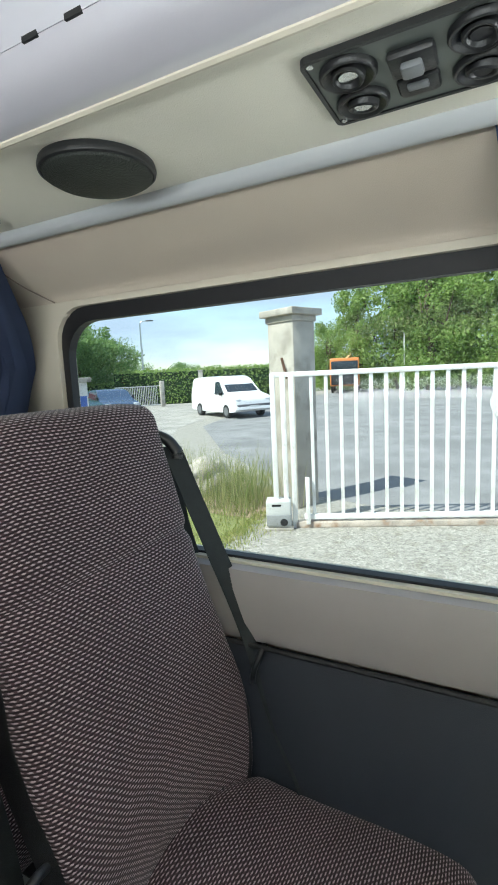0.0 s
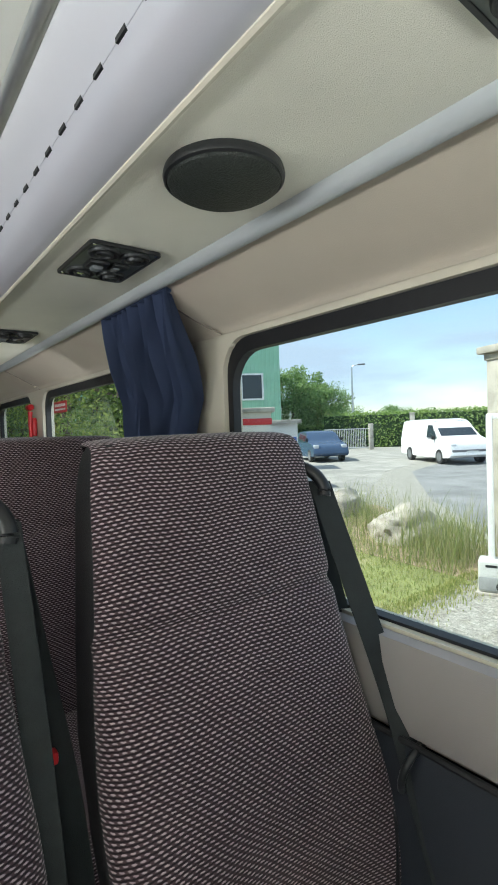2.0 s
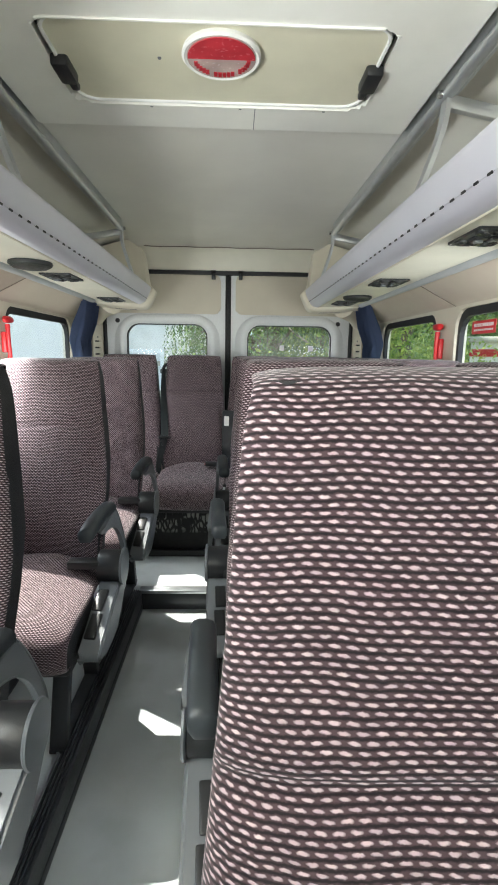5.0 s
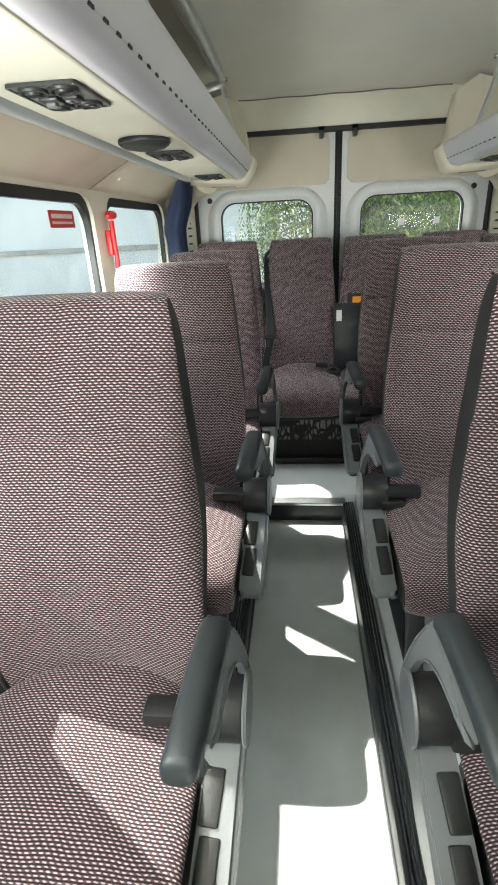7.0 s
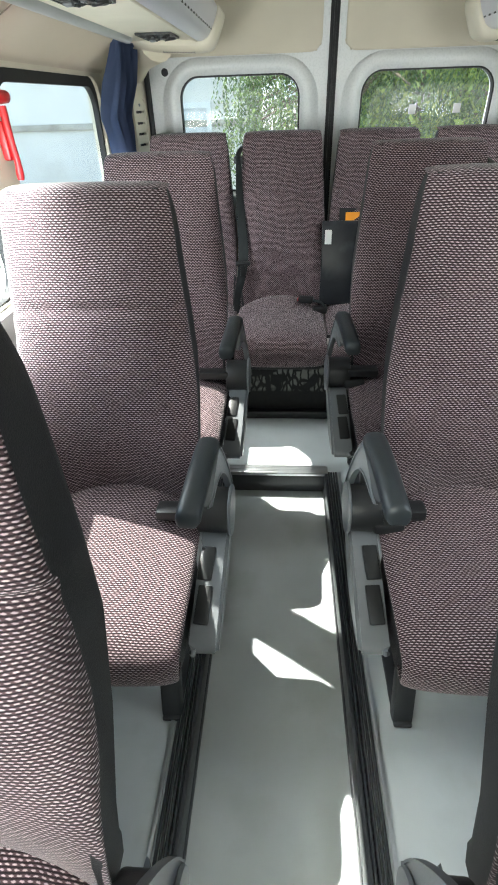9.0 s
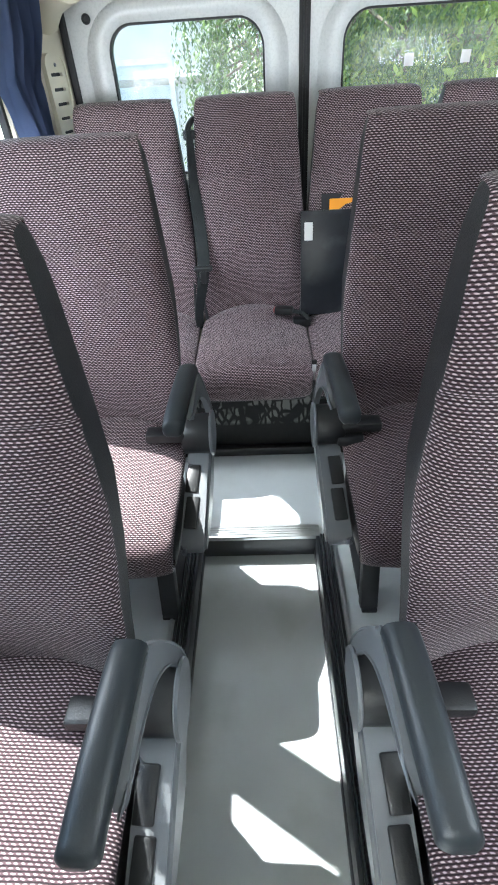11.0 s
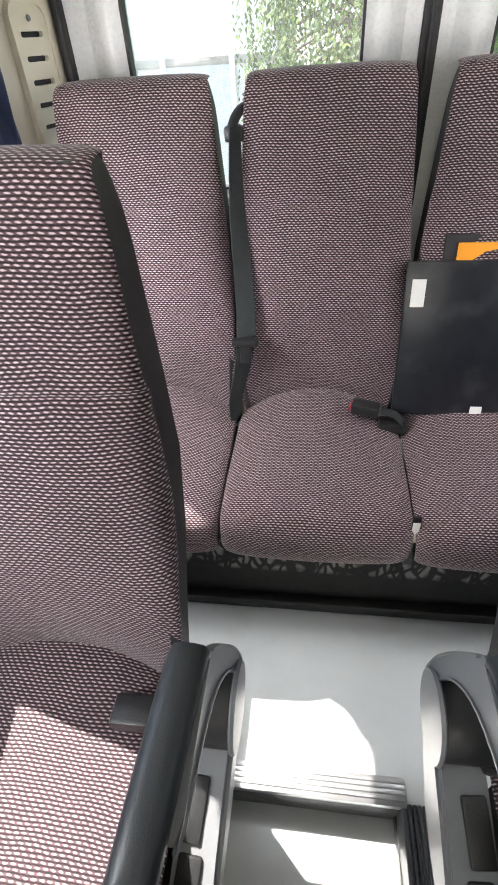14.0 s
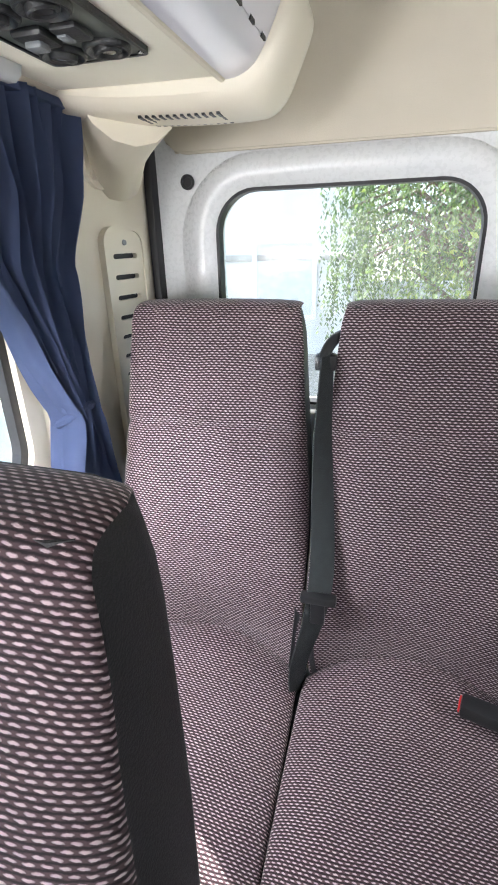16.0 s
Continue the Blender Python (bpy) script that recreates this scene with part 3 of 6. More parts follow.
# ---- rear doors ----
def rear_door(name, x0, x1, w0, w1, hole_x, hinge_x):
    d = thing(name, (0, 0, 0), "white rear van door with a window and a beige upper panel", "door", kind="structure")
    zt = 1.785
    win = rounded(w0, w1, 1.00, 1.455, 0.085, 8)
    bm = plate([[(x0, PZ), (x1, PZ), (x1, zt), (x0, zt)], win], lambda u, v, w: (u, BACK + w, v), 0.045)
    part("door_panel", bm, DOORWHITE, d, smooth=False)
    # the pressed ridge round the window
    loops = []
    ring = bmesh.new()
    for g, dep in ((-0.002, -0.004), (-0.001, 0.008), (0.006, 0.012), (0.016, 0.020), (0.028, 0.025), (0.042, 0.025), (0.056, 0.019), (0.068, 0.010), (0.080, 0.003), (0.088, -0.001)):
        loops.append([ring.verts.new((u, BACK - dep, v)) for u, v in rounded(w0 - g, w1 + g, 1.00 - g, 1.455 + min(g, 0.066), 0.085 + g, 8)])
    for la, lb in zip(loops, loops[1:]):
        for q in range(len(la)):
            ring.faces.new((la[q], la[(q + 1) % len(la)], lb[(q + 1) % len(la)], lb[q]))
    part("window_ridge", ring, DOORWHITE, d)
    part("window_seal", plate([rounded(w0 - 0.005, w1 + 0.005, 0.995, 1.460, 0.089, 8), rounded(w0 + 0.004, w1 - 0.004, 1.004, 1.451, 0.081, 8)], lambda u, v, w: (u, BACK - 0.010 + w, v), 0.03), GASKET, d, smooth=False)
    pn = part("pane", plate([rounded(w0, w1, 1.00, 1.455, 0.085, 8)], lambda u, v, w: (u, BACK + 0.02 + w, v), 0.004), DUSTYGLASS, d, smooth=False)
    pn.visible_shadow = False
    pan = plate([rounded(x0 + 0.03, x1 - 0.03, 1.525, zt - 0.004, 0.05)], lambda u, v, w: (u, BACK - 0.012 + w, v), 0.012)
    bmesh.ops.bevel(pan, geom=[e for e in pan.edges if e.calc_face_angle(0) > 1], offset=0.004, segments=2, affect="EDGES")
    part("upper_panel", pan, TANLINE, d, "beige lined upper panel")
    part("lower_panel", box(x0 + 0.05, x1 - 0.05, BACK - 0.012, BACK, 0.16, 0.86, 0.006), CREAMPL, d)
    bm = turned([(0.015, 0), (0.015, 0.004), (0.011, 0.004), (0.009, 0.001)], (hole_x, BACK - 0.004, 1.474), (0, -1, 0), 20)
    part("hole_plug", bm, GASKET, d, "black hole in the pressed door corner")
    bm = box(hinge_x - 0.02, hinge_x + 0.02, BACK - 0.05, BACK - 0.01, 1.775, 1.80, 0.004)
    box(hinge_x - 0.012, hinge_x + 0.012, BACK - 0.06, BACK - 0.012, 1.745, 1.780, 0.004, bm=bm)
    part("latch", bm, BLACKPL, d, "black top latch")
    return d


rear_door("door_1", -0.845, -0.050, -0.706, -0.172, -0.768, -0.128)
right_door = rear_door("door_2", -0.012, 0.790, 0.102, 0.668, 0.712, 0.050)
# two small plain white squares on the right-hand pane
for x in (0.338, 0.535):
    part("pane_square", box(x - 0.016, x + 0.016, BACK + 0.0165, BACK + 0.0185, 1.292, 1.328), WHITEPL, right_door, "small white square on the glass")
bm = box(-0.050, -0.012, BACK - 0.004, BACK + 0.03, PZ, 1.79, 0.003)
box(-0.036, -0.026, BACK - 0.02, BACK - 0.004, PZ, 1.79, 0.003, bm=bm)
tagged(part("trim_door_seal", bm, GASKET), "black rubber seal between the rear doors", "seal", kind="structure")
for side in (1, -1):
    nm = "right" if side > 0 else "left"
    xa = mx(0.79, side)
    tagged(part("trim_door_gasket_" + nm, box(min(xa, xa + side * 0.02), max(xa, xa + side * 0.02), BACK - 0.03, BACK + 0.05, PZ, 1.79, 0.006), GASKET), "black rubber seal beside the rear door", "seal", kind="structure")
    # angled corner pillar with its slotted air outlet
    a, b = Vector((mx(0.905, side), 3.27, 0)), Vector((mx(0.812, side), 3.635, 0))
    d = (b - a).normalized()
    nrm = Vector((-d.y, d.x, 0)) * side
    if nrm.x * side > 0:
        nrm = -nrm
    L = (b - a).length
    def pil(u, v, w, a=a, d=d, nrm=nrm):
        p = a + d * u - nrm * w
        return (p.x, p.y, v)
    tagged(part("wall_pillar_" + nm, plate([[(-0.02, PZ), (L, PZ), (L, 1.68), (-0.02, 1.68)]], pil, 0.03), CREAMPL, smooth=False), "cream plastic corner pillar beside the rear door", "pillar", kind="structure")
    gr = thing("air_outlet", (0, 0, 0), "cream plastic slotted air outlet on the corner pillar", "air vent", group="air outlets on the pillars")
    u0, u1 = L - 0.155, L - 0.045
    slots = [rounded(u0 + 0.02, u1 - 0.02, z, z + 0.010, 0.0045, 3) for z in [0.96 + 0.041 * k for k in range(10)]]
    pl = plate([rounded(u0, u1, 0.90, 1.385, 0.03), *slots], lambda u, v, w: pil(u, v, -w - 0.001), 0.012)
    part("grille_plate", pl, CREAMPL, gr, smooth=False)
    part("backing", plate([rounded(u0 + 0.012, u1 - 0.012, 0.93, 1.36, 0.02)], lambda u, v, w: pil(u, v, -w - 0.0005), 0.002), GASKET, gr, smooth=False)
    rim = plate([rounded(u0 - 0.006, u1 + 0.006, 0.894, 1.391, 0.034), rounded(u0 + 0.003, u1 - 0.003, 0.903, 1.382, 0.028)], lambda u, v, w: pil(u, v, -w - 0.001), 0.016)
    part("rim", rim, CREAMPL, gr, smooth=False)
    mt = thing("duct_mount", (0, 0, 0), "cream plastic duct flange with two screw caps on the pillar", "duct flange", group="duct flanges")
    part("flange", plate([rounded(u0 - 0.02, u1 + 0.03, 1.455, 1.60, 0.035)], lambda u, v, w: pil(u, v, -w - 0.001), 0.010), CREAMPL, mt, smooth=False)
    for uu in (u0 - 0.002, u1 + 0.012):
        part("screw_cap", disc(pil(uu, 1.478, -0.011), tuple(nrm), 0.009, 0.008, 0.004, 16), CREAMPL, mt)
    part("screw", disc(pil((u0 + u1) / 2, 1.36, -0.013), tuple(nrm), 0.006, 0.005, 0.003, 12), GREYPL, gr)

# ---- luggage racks ----
def luggage_rack(side):
    rk = thing("luggage_rack", (0, 0, 0), "long overhead luggage rack with lilac-grey metal front and cream underside", "luggage rack", group="luggage racks")
    Y0, Y1 = FRONT + 0.02, 3.285
    part("underside", extrude_profile([(mx(0.762, side), 1.556), (mx(0.64, side), 1.552), (mx(0.508, side), 1.550)], Y0, Y1, -0.012 * side, 1), CREAM, rk, "cream cloth-covered underside")
    lower = smooth_path([(mx(x, side), z) for x, z in ((0.512, 1.546), (0.492, 1.547), (0.470, 1.558), (0.4545, 1.578))], 4)
    upper = smooth_path([(mx(x, side), z) for x, z in ((0.4543, 1.5785), (0.440, 1.606), (0.430, 1.635), (0.436, 1.648), (0.455, 1.648))], 4)
    part("fascia_lower", extrude_profile([tuple(p) for p in lower], Y0, Y1, -0.006 * side, 1), FASCIA, rk, "rounded lilac-grey metal edge")
    part("fascia_upper", extrude_profile([tuple(p) for p in upper], Y0, Y1, -0.006 * side, 1), FASCIA, rk)
    bm = bmesh.new()
    for k in range(int((Y1 - Y0) / 0.05)):
        y = Y0 + 0.02 + k * 0.05
        xs = mx(0.4545, side)
        box(min(xs - 0.0016 * side, xs + 0.008 * side), max(xs - 0.0016 * side, xs + 0.008 * side), y, y + 0.018, 1.5765, 1.5825, 0, bm=bm)
    part("slot_strip", bm, GASKET, rk, "row of small black slots")["kind"] = "stuff"
    part("edge_bead", tube([(mx(0.512, side), Y0, 1.5475), (mx(0.512, side), Y1, 1.5475)], 0.005), CREAMPL, rk)
    part("bin_floor", box(min(mx(0.455, side), mx(0.88, side)), max(mx(0.455, side), mx(0.88, side)), Y0, Y1, 1.600, 1.612), CEIL, rk)
    # upper rail under the ceiling and the brackets that hold the front
    xr = mx(0.505, side)
    bm = tube([(xr, Y0, 1.868), (xr, 2.88, 1.868)], 0.014, 10)
    box(min(xr, xr + side * 0.03), max(xr, xr + side * 0.03), Y0, 2.88, 1.872, 1.918, 0.003, bm=bm)
    part("top_rail", bm, ALU, rk, "grey metal rail under the ceiling")
    for y in (-1.08, 0.23, 1.545, 2.86):
        pth = smooth_path([(xr, y, 1.87), (mx(0.500, side), y + 0.004, 1.80), (mx(0.478, side), y + 0.01, 1.72), (mx(0.452, side), y + 0.012, 1.645)], 4)
        bm = strap(pth, 0.034, (0, 1, 0), 0.012)
        part("bracket", bm, ALU, rk, "curved grey metal bracket")
        part("cross_bar", beam((xr, y, 1.852), (mx(0.80, side), y, 1.80), 0.02, 0.03, 0.003), ALU, rk)
        part("bolt", disc((xr - side * 0.012, y, 1.868), (-side, 0, 0), 0.009, 0.008, 0.01, 12), STEEL, rk)
    # cream end moulding
    sec = smooth_path([(0.455, 1.655), (0.425, 1.640), (0.442, 1.590), (0.470, 1.545), (0.52, 1.535), (0.66, 1.54), (0.78, 1.555)], 4)
    bm = bmesh.new()
    rows = []
    for y, s, zz in ((3.265, 1.0, 0), (3.275, 1.035, -0.006), (3.30, 1.05, -0.010), (3.345, 1.05, -0.011), (3.385, 1.035, -0.008), (3.415, 0.99, 0.002), (3.435, 0.92, 0.018), (3.445, 0.82, 0.042)):
        cxx, czz = 0.70, 1.70
        ring = [bm.verts.new((mx(cxx + (x - cxx) * s, side), y, czz + (z - czz) * s + zz)) for x, z in sec]
        ring += [bm.verts.new((mx(0.84, side), y, 1.66)), bm.verts.new((mx(0.80, side), y, 1.84 - (0.01 if y > 3.3 else 0))), bm.verts.new((mx(0.56, side), y, 1.905 - (0.02 if y > 3.38 else 0))), bm.verts.new((mx(0.47 + (0.05 if y > 3.38 else 0), side), y, 1.85))]
        rows.append(ring)
    for a, b in zip(rows, rows[1:]):
        for i in range(len(a)):
            j = (i + 1) % len(a)
            bm.faces.new((a[i], a[j], b[j], b[i]))
    bm.faces.new(rows[0])
    bm.faces.new(rows[-1])
    part("end_moulding", bm, CREAMPL, rk, "rounded cream plastic end moulding")
    bm = bmesh.new()
    for i in range(12):
        for j in range(3):
            xr_ = 0.528 + i * 0.0105
            xx, yy, z0 = mx(xr_, side), 3.292 + j * 0.024, 1.5155 + (xr_ - 0.528) * 0.036 + j * 0.0005
            box(xx - 0.0022, xx + 0.0022, yy, yy + 0.019, z0, z0 + 0.006, bm=bm)
    part("grille", bm, BLACKPL, rk, "fine slotted grille under the end moulding")["kind"] = "stuff"
    # the spout from the moulding down to the pillar
    pth = smooth_path([(mx(0.68, side), 3.34, 1.565), (mx(0.735, side), 3.41, 1.545), (mx(0.785, side), 3.48, 1.52), (mx(0.83, side), 3.55, 1.475)], 4)
    bm = tube(pth, [0.075 - 0.03 * i / (len(pth) - 1) for i in range(len(pth))], 14)
    part("duct", bm, CREAMPL, rk, "cream duct running to the pillar")
    return rk


for s in (1, -1):
    luggage_rack(s)


def vent_panel(x, y):
    """Four ball nozzles, a light switch and a socket in a grey plate."""
    v = thing("vent_panel", (x, y, 1.5505), "grey metal overhead panel with four black air nozzles and a switch", "air vent", group="overhead vent panels")
    w, l = 0.056, 0.083
    bm = plate([rounded(-w, w, -l, l, 0.006)], lambda a, b, c: (a, b, -c), 0.004)
    part("plate", bm, PANELGREY, v)
    part("rim", plate([rounded(-w - 0.003, w + 0.003, -l - 0.003, l + 0.003, 0.008), rounded(-w + 0.001, w - 0.001, -l + 0.001, l - 0.001, 0.005)], lambda a, b, c: (a, b, -c), 0.0055), BLACKPL, v, smooth=False)
    for sx in (-1, 1):
        for sy in (-1, 1):
            c = (sx * 0.026, sy * 0.052, -0.004)
            nz = part("nozzle", turned([(0.0250, 0), (0.0250, 0.003), (0.0236, 0.0052), (0.0216, 0.0056), (0.0196, 0.0044), (0.0165, 0.0012), (0.0150, 0.0006)], c, (0, 0, -1), 28), BLACKPL, v)
            part("nozzle_ring", turned([(0.0150, -0.001), (0.0145, 0.0040), (0.0128, 0.0056), (0.0108, 0.0050), (0.0092, 0.0025), (0.0080, 0.0005)], (c[0], c[1], c[2] - 0.002), (0.15 * sx, 0.1, -1), 20), BLACKPL, nz)
            # sy > 0 bores are bright steel, in place of light reflected inside them
            part("nozzle_bore", disc((c[0], c[1], c[2] - 0.003), (0, 0, -1), 0.0088, 0.0084, 0.002, 20), STEEL if sy > 0 else GASKET, nz)
    sw = part("switch", box(-0.036, -0.002, -0.019, 0.019, -0.012, -0.003, 0.004), BLACKPL, v)
    part("rocker", box(-0.029, -0.010, -0.009, 0.009, -0.018, -0.011, 0.003), GREYPL, sw)
    so = part("socket", box(0.004, 0.034, -0.018, 0.018, -0.011, -0.003, 0.005), BLACKPL, v)
    part("socket_face", box(0.008, 0.018, -0.009, 0.009, -0.013, -0.010, 0.001), GREYPL, so)
    for sx in (-1, 1):
        for sy in (-1, 1):
            part("screw", disc((sx * (w - 0.005), sy * (l - 0.005), -0.0035), (0, 0, -1), 0.0034, 0.003, 0.002, 10), STEEL, v)
    return v


v0 = vent_panel(0.613, 0.778)
for side, ys in ((1, (0.066, 1.51, 2.262, 3.02)), (-1, (0.778, 1.50, 2.29, 3.065))):
    for y in ys:
        copy_thing(v0, pose(mx(0.613, side), y, 1.5505))


def speaker(x, y):
    s = thing("loudspeaker", (x, y, 1.550), "round black ceiling loudspeaker with a fine mesh cover", "loudspeaker", group="ceiling loudspeakers")
    part("rim", turned([(0.068, 0.0), (0.0695, 0.006), (0.0685, 0.010), (0.066, 0.0115), (0.0645, 0.009)], (0, 0, 0), (0, 0, -1), 48), BLACKPL, s)
    part("mesh_cover", turned([(0.0655, 0.008), (0.0635, 0.014), (0.054, 0.0195), (0.036, 0.023), (0.018, 0.0245), (0.004, 0.025)], (0, 0, 0), (0, 0, -1), 48), MESHBLK, s, "fine black mesh")
    return s


sp = speaker(0.612, 0.432)
for x, y in ((mx(0.612, 1), 2.74), (mx(0.612, -1), 1.99), (mx(0.612, -1), 0.425)):
    copy_thing(sp, pose(x, y, 1.550))

# ---- roof hatch ----
hatch = thing("roof_hatch", (0, 0, 0), "cream plastic roof escape hatch with black latches", "roof hatch")
outer = rounded(-0.548, 0.490, 1.28, 1.822, 0.012)
inner = rounded(HX0 - 0.016, HX1 + 0.016, HY0, HY1 + 0.004, 0.04)
bm = plate([outer, inner], lambda u, v, w: (u, v, CZ - 0.03 + w), 0.029)
bmesh.ops.bevel(bm, geom=[e for e in bm.edges if e.calc_face_angle(0) > 1], offset=0.004, segments=2, affect="EDGES")
part("frame", bm, mat("pale_hatch_frame", (0.80, 0.79, 0.73), 0.45, vary=0.04), hatch, smooth=False)
part("frame_joint", box(0.058, 0.060, HY1 + 0.006, 1.818, CZ - 0.0305, CZ - 0.028), GREYPL, hatch, "fine joint in the rear strip")
part("gap", plate([rounded(HX0 - 0.02, HX1 + 0.02, HY0 - 0.01, HY1 + 0.008, 0.04)], lambda u, v, w: (u, v, CZ - 0.006 + w), 0.004), BLACKPL, hatch, "dark gap round the lid", smooth=False)
lid_out = rounded(HX0, HX1, HY0, HY1, 0.05)
part("lid", plate([lid_out], lambda u, v, w: (u, v, CZ - 0.024 + w), 0.016), mat("hatch_lid", (0.68, 0.65, 0.50), 0.5, vary=0.05, bump=0.06, bscale=300), hatch, "yellowish cream hatch lid", smooth=False)
part("lid_bead", tube([(u, v, CZ - 0.025) for u, v in lid_out + lid_out[:1]], 0.0045, 6), WHITEPL, hatch, "white bead round the lid")
for u, v in ((-0.21, 1.70), (0.02, 1.70), (0.24, 1.70), (-0.16, 1.50)):
    part("screw", disc((u, v, CZ - 0.030 if v > HY1 else CZ - 0.025), (0, 0, -1), 0.004, 0.004, 0.002, 10), GREYPL, hatch)
for x in (HX0 + 0.004, HX1 - 0.004):
    bm = box(x - 0.020, x + 0.020, 1.50, 1.585, CZ - 0.046, CZ - 0.018, 0.008)
    box(x - 0.010, x + 0.010, 1.58, 1.63, CZ - 0.036, CZ - 0.012, 0.005, bm=bm)
    part("latch", bm, BLACKPL, hatch, "black plastic latch")
DX, DY = -0.023, 1.478
ZD = CZ - 0.024
vt = part("hatch_disc", turned([(0.084, 0.0), (0.086, 0.008), (0.081, 0.012), (0.076, 0.009)], (DX, DY, ZD), (0, 0, -1), 40), WHITEPL, hatch, "round disc in a white ring")
part("disc_face", turned([(0.075, 0.004), (0.075, 0.0105), (0.04, 0.0105), (0.0005, 0.0105)], (DX, DY, ZD), (0, 0, -1), 40), mat("clear_disc_plastic", (0.46, 0.36, 0.33), 0.25, vary=0.2, scale=20), vt, "grey clear plastic face")
half = [(DX + 0.073 * math.cos(radians(a)), DY + 0.073 * math.sin(radians(a))) for a in range(180, 361, 10)]
part("red_half", plate([half], lambda u, v, w: (u, v, ZD - 0.0125 + w), 0.003), REDDARK, vt, "red half of the disc", smooth=False)
bm = bmesh.new()
for k in range(18):
    a = radians(10 + k * 9.4)
    if k % 6 != 5:
        c, s_ = math.cos(a), math.sin(a)
        box(DX + 0.060 * c - 0.004, DX + 0.060 * c + 0.004, DY + 0.060 * s_ - 0.008, DY + 0.060 * s_ + 0.008, ZD - 0.0122, ZD - 0.009, bm=bm)
part("print", bm, REDDARK, vt)

# ---- seats ----
US = [(-1.0, 1.0), (-1.0, 0.93), (-0.995, 0.80), (-0.975, 0.62), (-0.93, 0.43), (-0.86, 0.27), (-0.75, 0.15), (-0.58, 0.06), (-0.36, 0.015), (-0.12, 0)]
US = US + [(-u, d) for u, d in US[::-1]]


def pad(profile, widths, rolls, crowns=None, flat=False):
    """Upholstery: a skin along the profile (y, z), as wide as widths, its sides falling back by rolls, with its cloth laid out in metres."""
    n = len(profile)
    pts = [Vector((0, p[0], p[1])) for p in profile]
    bm = bmesh.new()
    uvl = bm.loops.layers.uv.new("UVMap")
    rows, arc = [], 0.0
    for i, p in enumerate(pts):
        if i:
            arc += (p - pts[i - 1]).length
        t = (pts[min(i + 9, n - 1)] - pts[max(i - 9, 0)]).normalized() if flat else (pts[min(i + 1, n - 1)] - pts[max(i - 1, 0)]).normalized()
        nin = Vector((0, -t.z, t.y)) * -1
        row = []
        for k, (u, d) in enumerate(US):
            dd = d * rolls[i] - (crowns[i] * (1 - u * u) if crowns else 0)
            co = p + Vector((u * widths[i], 0, 0)) + nin * dd
            row.append((bm.verts.new(co), u * widths[i] + (0.5 * rolls[i] * d if u > 0 else -0.5 * rolls[i] * d), arc))
        rows.append(row)
    for a, b in zip(rows, rows[1:]):
        for k in range(len(US) - 1):
            q = (a[k], a[k + 1], b[k + 1], b[k])
            f = bm.faces.new([v[0] for v in q])
            for lp, v in zip(f.loops, q):
                lp[uvl].uv = (v[1], v[2])
    return bm


def interp(xs, ys, x):
    return float(np.interp(x, xs, ys))


BACK_FRONT = [(-0.150, 0.375), (-0.166, 0.45), (-0.168, 0.53), (-0.157, 0.62), (-0.138, 0.71), (-0.113, 0.80), (-0.088, 0.88), (-0.077, 0.912), (-0.063, 0.929), (-0.066, 0.945), (-0.055, 0.98), (-0.030, 1.06), (-0.014, 1.118), (-0.005, 1.141), (0.012, 1.154), (0.045, 1.158), (0.074, 1.151), (0.090, 1.130)]
ZW, WW = [0.37, 0.46, 0.60, 0.76, 0.88, 1.0, 1.08, 1.125, 1.152], [0.184, 0.200, 0.210, 0.208, 0.197, 0.186, 0.180, 0.176, 0.170]
ZR, RR = [0.37, 0.60, 0.66, 0.71, 0.80, 0.88, 0.95, 1.03, 1.10, 1.125, 1.152], [0.014, 0.016, 0.028, 0.046, 0.060, 0.054, 0.036, 0.022, 0.016, 0.012, 0.009]
CUSHION = [(-0.455, 0.285), (-0.510, 0.292), (-0.547, 0.318), (-0.560, 0.362), (-0.552, 0.405), (-0.522, 0.432), (-0.46, 0.444), (-0.38, 0.447), (-0.29, 0.448), (-0.225, 0.453), (-0.18, 0.458), (-0.150, 0.461), (-0.122, 0.460)]
MESHES = {}


def shared(key, name, make, material, parent, label="", smooth=True):
    """A part whose mesh alike seats share."""
    if key not in MESHES:
        ob = part(name, make(), material, parent, label, smooth)
        MESHES[key] = ob.data
        return ob
    ob = new(name, MESHES[key])
    ob.parent = parent
    if label:
        ob["label"] = label
    return ob


def ribbon(path, width, s0, s1, s2):
    """Belt webbing along path that twists from side s0 over s1 at its middle to s2."""
    bm = bmesh.new()
    path = [Vector(p) for p in path]
    rows, n = [], len(path) - 1
    for i, p in enumerate(path):
        k = 2 * i / n
        a, b = (Vector(s0), Vector(s1)) if k < 1 else (Vector(s1), Vector(s2))
        s = a.lerp(b, k % 1.0 if i < n else 1.0).normalized() * width / 2
        d = (path[min(i + 1, n)] - path[max(i - 1, 0)]).normalized()
        nn = d.cross(s).normalized() * 0.0015
        rows.append([bm.verts.new(p + u * s + v * nn) for u, v in ((-1, -1), (0, -1.4), (1, -1), (1, 1), (0, 1.4), (-1, 1))])
    for a, b in zip(rows, rows[1:]):
        for k in range(6):
            bm.faces.new((a[k], a[(k + 1) % 6], b[(k + 1) % 6], b[k]))
    bm.faces.new(rows[0])
    bm.faces.new(rows[-1])
    return bm


